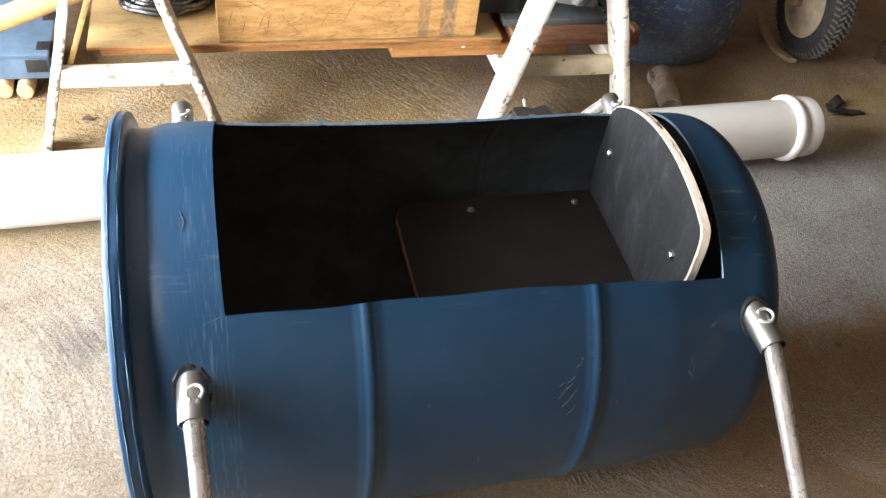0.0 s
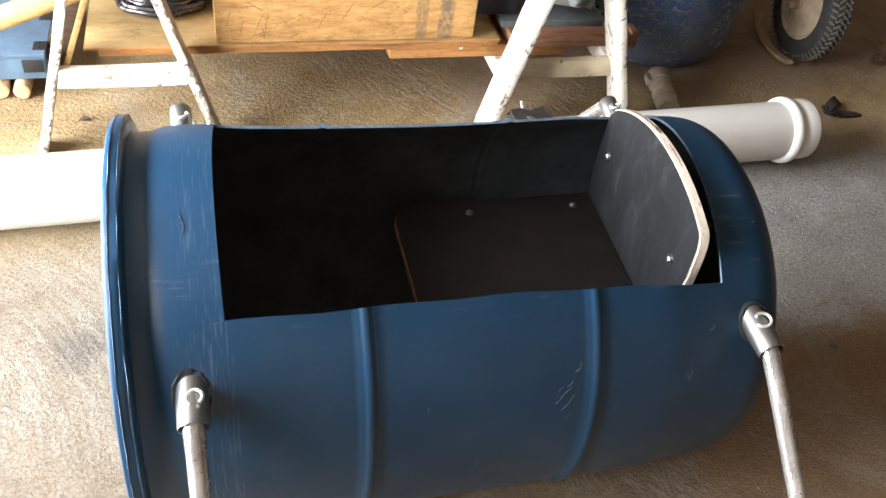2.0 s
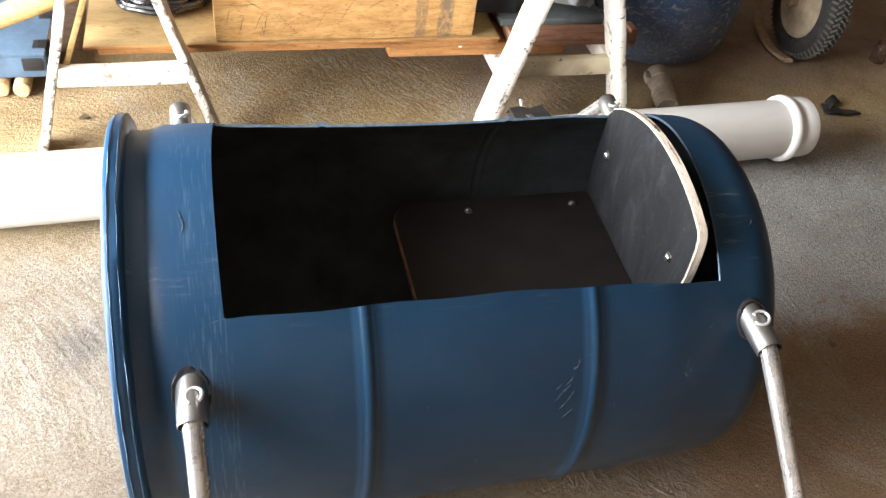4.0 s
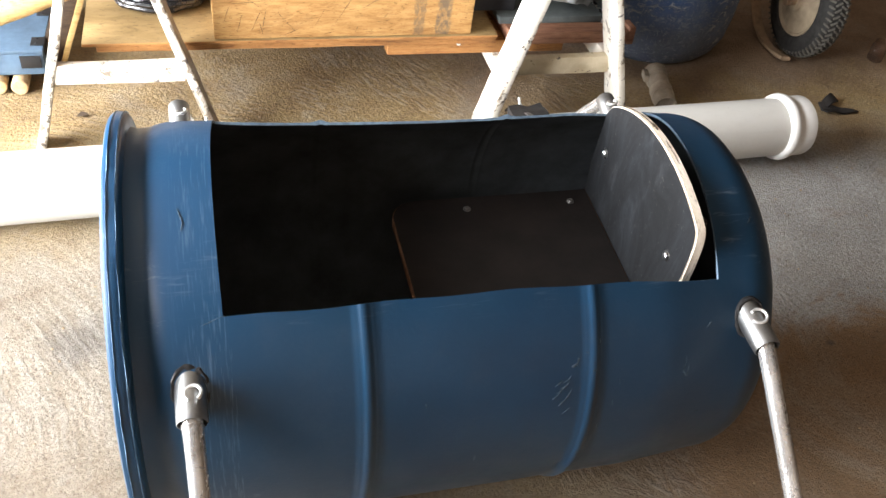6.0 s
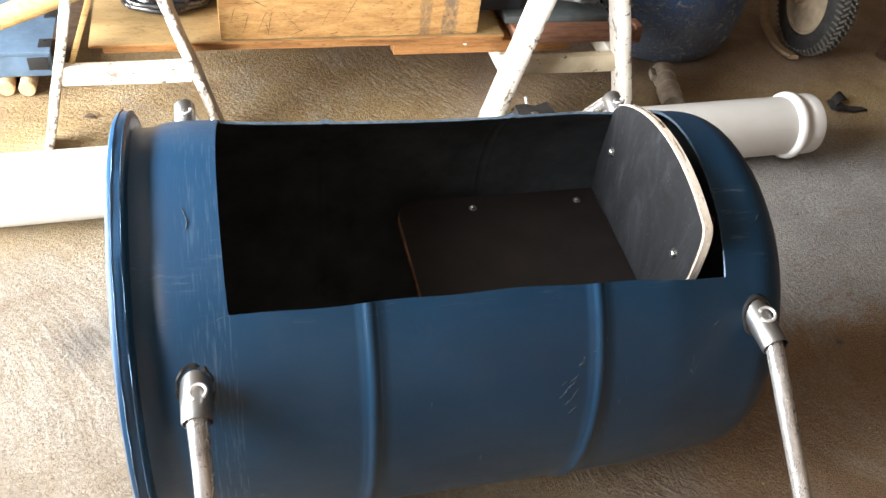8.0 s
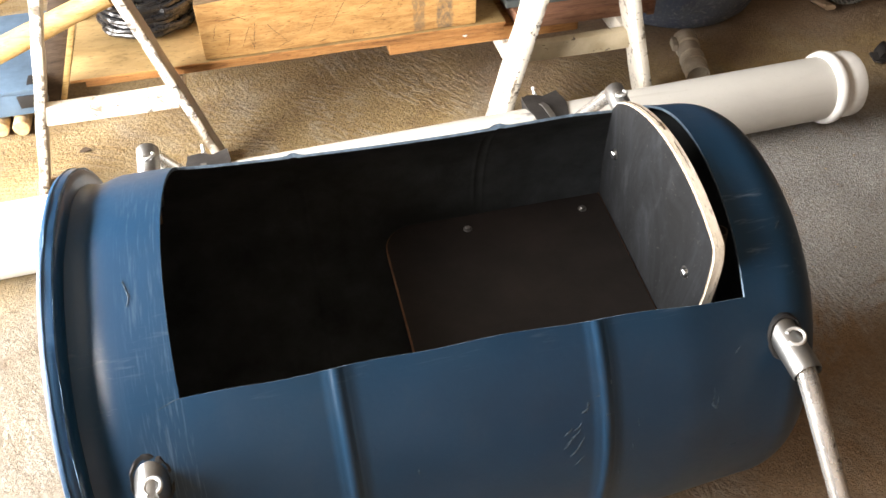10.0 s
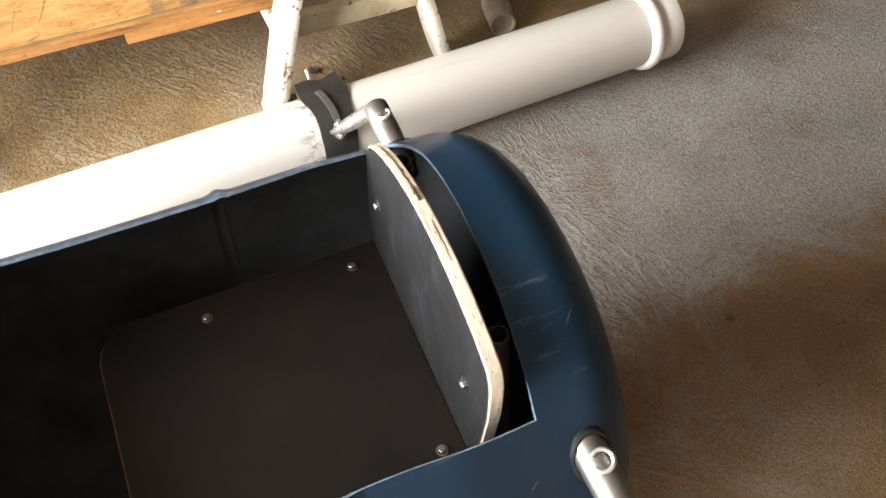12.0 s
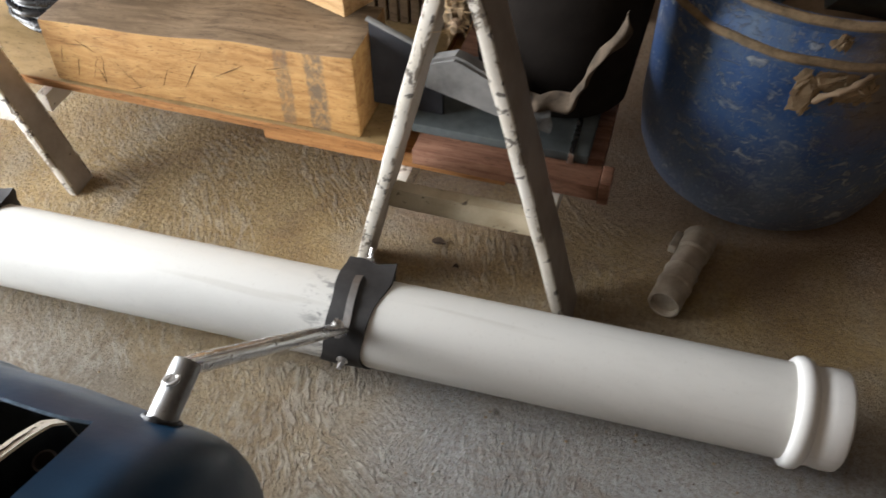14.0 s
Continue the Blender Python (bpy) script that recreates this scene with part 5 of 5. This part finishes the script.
# daubs of dried cement round the handle
for ang, z, wa, wz, seed in ((0.12, 0.440, 0.13, 0.034, 0), (-0.02, 0.405, 0.08, 0.050, 3), (0.26, 0.410, 0.13, 0.034, 7), (0.08, 0.488, 0.06, 0.030, 11)):
    bm = bmesh.new()
    bmesh.ops.create_icosphere(bm, subdivisions=4, radius=1.0)
    for v in bm.verts:
        p = v.co.copy()
        q = p * 2.2 + Vector((seed, 0, 0))
        aa = ang + wa * (p.x + 0.8 * noise.noise(q * 0.9) + 0.25 * noise.noise(q * 3))
        rr = 0.2760 + 0.0075 * max(0.0, p.y + 0.15) * (1.0 + 0.9 * noise.noise(q * 2.6))
        v.co = Vector((DX + rr * math.sin(aa), DY - rr * math.cos(aa), z + wz * (p.z + 0.8 * noise.noise(q * 0.8 + Vector((0, 4, 0))) + 0.25 * noise.noise(q * 3))))
    part("cement_lump", bm, CLAY, drum, "daub of dried cement on the drum's side")
bm = bmesh.new()
pts = [(DX + 0.286 * math.sin(0.04 + 0.26 * k / 10), DY - 0.286 * math.cos(0.04 + 0.26 * k / 10) - 0.016 * math.sin(math.pi * k / 10), 0.385 + 0.060 * (k / 10) ** 0.6) for k in range(11)]
tube(bm, pts, [0.0055 + 0.002 * math.sin(k * 1.9) for k in range(11)], 10)
part("drum_handle", bm, RUSTY, drum, "crusted handle")
for x, y, z, rx, rz, mat, size in ((1.20, 1.33, 0.505, 35, 20, SHEET, (0.16, 0.05, 0.10)), (1.265, 1.43, 0.51, -25, 60, SACK, (0.15, 0.03, 0.14)), (1.02, 1.39, 0.50, 15, -30, BOXBLUE, (0.10, 0.06, 0.12))):
    plank("scrap_piece", size, pose(x, y, z, rx, 12, rz), mat, "scrap piece sticking out of the open drum", "scrap", 4, 0.004, 0.006)
rub = thing("rubble", "dark rubble filling the open drum", "rubble", "", "stuff")
bm = bmesh.new()
lathe(bm, [(0.40, 0.262), (0.425, 0.20), (0.435, 0.1), (0.44, 0.0)], 40, up)
for v in bm.verts:
    v.co += 0.02 * noise.noise_vector(v.co * 25)
part("rubble_heap", bm, RUSTY, rub)

wheel = thing("barrow_wheel", "wheelbarrow wheel with a treaded tyre and dusty steel disc", "wheel")
WR, WW = 0.182, 0.041
WM = pose(1.607, 1.283, WR + 0.001, 0, 0, -4)
bm = bmesh.new()
lathe(bm, [(-0.030, 0.112), (-0.040, 0.119), (-WW - 0.002, 0.138), (-0.036, 0.162), (-0.026, 0.174), (-0.010, 0.178), (0.010, 0.178), (0.026, 0.174), (0.036, 0.162), (WW + 0.002, 0.138), (0.040, 0.119), (0.030, 0.112)], 64, WM, True)
tyre = part("tyre", bm, TYRE, wheel, "black dusty treaded tyre")
lug = None
for i in range(56):
    for col, (dx, tilt, twist, rr) in enumerate(((-0.029, -30, -30, 0.1715), (-0.010, -5, 30, 0.1785), (0.010, 5, -30, 0.1785), (0.029, 30, 30, 0.1715))):
        m = WM @ pose(0, 0, 0, 360 * (i + 0.5 * (col % 2)) / 56, 0, 0) @ pose(dx, 0, rr, 0, tilt, twist)
        if lug is None:
            bm = bmesh.new()
            box(bm, (0.0215, 0.0062, 0.008), None, 0.0012, 1)
            lug = part("tread_lug", bm, LUG, tyre)
            lug.matrix_basis = m
        else:
            lug_copy = new("tread_lug", lug.data)
            lug_copy.parent = tyre
            lug_copy.matrix_basis = m
bm = bmesh.new()
lathe(bm, [(-0.030, 0.115), (-0.037, 0.112), (-0.036, 0.107), (-0.030, 0.102), (-0.034, 0.06), (-0.042, 0.034), (-0.05, 0.030), (-0.052, 0.0)], 48, WM)
lathe(bm, [(0.030, 0.115), (0.037, 0.112), (0.036, 0.107), (0.030, 0.102), (0.034, 0.06), (0.042, 0.034), (0.05, 0.030), (0.052, 0.0)], 48, WM)
part("disc", bm, DUSTY, wheel, "dusty tan steel disc")
bm = bmesh.new()
lathe(bm, [(-0.085, 0.0), (-0.085, 0.014), (0.085, 0.014), (0.085, 0.0)], 20, WM)
part("axle", bm, RUSTY, wheel)
bm = bmesh.new()
box(bm, (0.012, 0.10, 0.034), WM @ pose(-0.066, 0.045, 0.016, 14, 0, 0), 0.003, 2, 4, 0.002)
bolt_head(bm, 0.012, 0.010, WM @ pose(-0.072, 0.0, 0.004, 0, -90, 0))
part("axle_bracket", bm, RUSTY, wheel, "dusty bracket bolted over the axle")
bm = bmesh.new()
rows = []
for k in range(31):
    # a flat bar bent round the tyre's near side: up one side, down the other and along under the edge
    a = radians(-26 + 205 * k / 30)
    w = Vector((0, math.copysign(abs(math.sin(a)) ** 0.88, math.sin(a)), -math.copysign(abs(math.cos(a)) ** 0.88, math.cos(a))))
    rows.append([bm.verts.new(WM @ Vector((x + 0.001 * math.sin(k * 1.3), (0.203 + d) * w.y, (0.1755 + d) * w.z + 0.002 * math.sin(k * 0.9)))) for x, d in ((-0.086, 0.0), (-0.081, -0.007), (-0.055, -0.007), (-0.049, 0.0), (-0.055, 0.006), (-0.081, 0.006))])
for p, q in zip(rows, rows[1:]):
    for k in range(6):
        bm.faces.new((p[k], p[(k + 1) % 6], q[(k + 1) % 6], q[k]))
bm.faces.new(rows[0][::-1])
bm.faces.new(rows[-1])
part("guard_bar", bm, RUSTY, wheel, "bent dusty flat bar round the wheel")

fitting = thing("pipe_fitting", "dusty PVC pipe fitting lying on the concrete", "pipe fitting")
fm = along((0.960, 0.925, 0.0345), (1.012, 1.120, 0.0345))
bm = bmesh.new()
lathe(bm, [(0.01, 0.0), (0.01, 0.024), (0.0, 0.0265), (0.0, 0.0305), (0.003, 0.032), (0.05, 0.032), (0.053, 0.0345), (0.060, 0.0345), (0.063, 0.032), (0.085, 0.0315), (0.092, 0.0345), (0.098, 0.0315), (0.145, 0.0305), (0.150, 0.0345), (0.198, 0.0345), (0.203, 0.0325), (0.21, 0.0)], 32, fm)
for v in bm.verts:
    v.co.z = max(v.co.z + 0.0008 * noise.noise(v.co * 40), 0.0005)
part("fitting_body", bm, OLDPVC, fitting)
bm = bmesh.new()
box(bm, (0.046, 0.016, 0.022), fm @ pose(0.158, 0.038, 0.008), 0.004, 2)
part("lug", bm, OLDPVC, fitting)
flap = thing("rubber_scrap", "bent black rubber scrap on the concrete", "scrap")
bm = bmesh.new()
rows = []
for i in range(13):
    u = i / 12
    half = 0.030 * (1 - u) ** 0.7 + 0.001
    rows.append([bm.verts.new((1.502 + 0.118 * u, 0.912 - 0.022 * u + 0.9 * half * w, 0.0015 + 0.010 * (1 - u) * abs(w) + 0.003 * math.sin(9 * u))) for w in (-1, -0.5, 0, 0.5, 1)])
for a, b in zip(rows, rows[1:]):
    for j in range(4):
        bm.faces.new((a[j], b[j], b[j + 1], a[j + 1]))
hump = [[bm.verts.new((1.520 + 0.060 * u, 0.930 + 0.017 * w + 0.030 * u, 0.005 + (0.016 + 0.005 * w) * math.sin(math.pi * (0.12 + 0.78 * u)))) for w in (-1, 0, 1)] for u in (k / 8 for k in range(9))]
for a, b in zip(hump, hump[1:]):
    for j in range(2):
        bm.faces.new((a[j], b[j], b[j + 1], a[j + 1]))
ext = bmesh.ops.extrude_face_region(bm, geom=list(bm.faces))
for v in ext["geom"]:
    if isinstance(v, bmesh.types.BMVert):
        v.co.z += 0.005
part("flap", bm, RUBBER, flap)

jar = thing("small_jar", "small glass jar standing on the floor", "jar")
bm = bmesh.new()
lathe(bm, [(0.0, 0.0), (0.0, 0.022), (0.003, 0.026), (0.052, 0.026), (0.061, 0.020), (0.072, 0.020), (0.072, 0.018), (0.060, 0.018), (0.051, 0.0235), (0.006, 0.0235), (0.004, 0.0)], 28, pose(1.905, 1.205, 0.0, 0, -90, 0))
glass = Mat("brownish_glass", (0.72, 0.58, 0.48), 0.03, 0.0, 0.6)
glass.b.inputs["Transmission Weight"].default_value = 0.97
part("jar_body", bm, glass.m, jar)

random.seed(11)
for x, y, L in ((0.497, 0.985, 0.03), (-0.655, 1.052, 0.028), (0.55, 0.93, 0.012)):
    leaf = thing("dry_leaf", "small dark curled leaf on the concrete", "leaf", "dry leaves on the floor")
    bm = bmesh.new()
    rows = []
    for i in range(7):
        u = i / 6
        w = 0.35 * L * math.sin(math.pi * (0.08 + 0.88 * u))
        rows.append([bm.verts.new((x + L * (u - 0.5), y + w * k, 0.0015 + 0.004 * abs(k) + 0.004 * math.sin(u * 3))) for k in (-1, 0, 1)])
    for a, b in zip(rows, rows[1:]):
        for k in (0, 1):
            bm.faces.new((a[k], b[k], b[k + 1], a[k + 1]))
    back = bmesh.ops.extrude_face_region(bm, geom=list(bm.faces))
    for v in back["geom"]:
        if isinstance(v, bmesh.types.BMVert):
            v.co.z += 0.0012
    part("blade", bm, PENCIL, leaf)

# grit lying about on the concrete
grit = thing("grit", "small stones and crumbs scattered on the concrete", "grit", "", "stuff")
bm = bmesh.new()
for i in range(420):
    x, y = random.uniform(-0.9, 2.0), random.uniform(-0.3, 1.5)
    r = random.uniform(0.0012, 0.0035)
    bmesh.ops.create_icosphere(bm, subdivisions=1, radius=r, matrix=Matrix.Translation((x, y, r * 0.6)) @ Matrix.Diagonal((1, random.uniform(0.6, 1), 0.7, 1)))
part("crumbs", bm, CLAY, grit, smooth=False)
bm = bmesh.new()
for i in range(170):
    x, y = random.uniform(0.55, 1.9), random.uniform(-0.35, 0.95)
    r = random.uniform(0.0010, 0.0030)
    bmesh.ops.create_icosphere(bm, subdivisions=1, radius=r, matrix=Matrix.Translation((x, y, r * 0.4)) @ Matrix.Diagonal((1, random.uniform(0.5, 1), 0.5, 1)))
part("dark_crumbs", bm, CRUMB, grit, "dark crumbs of earth", smooth=False)
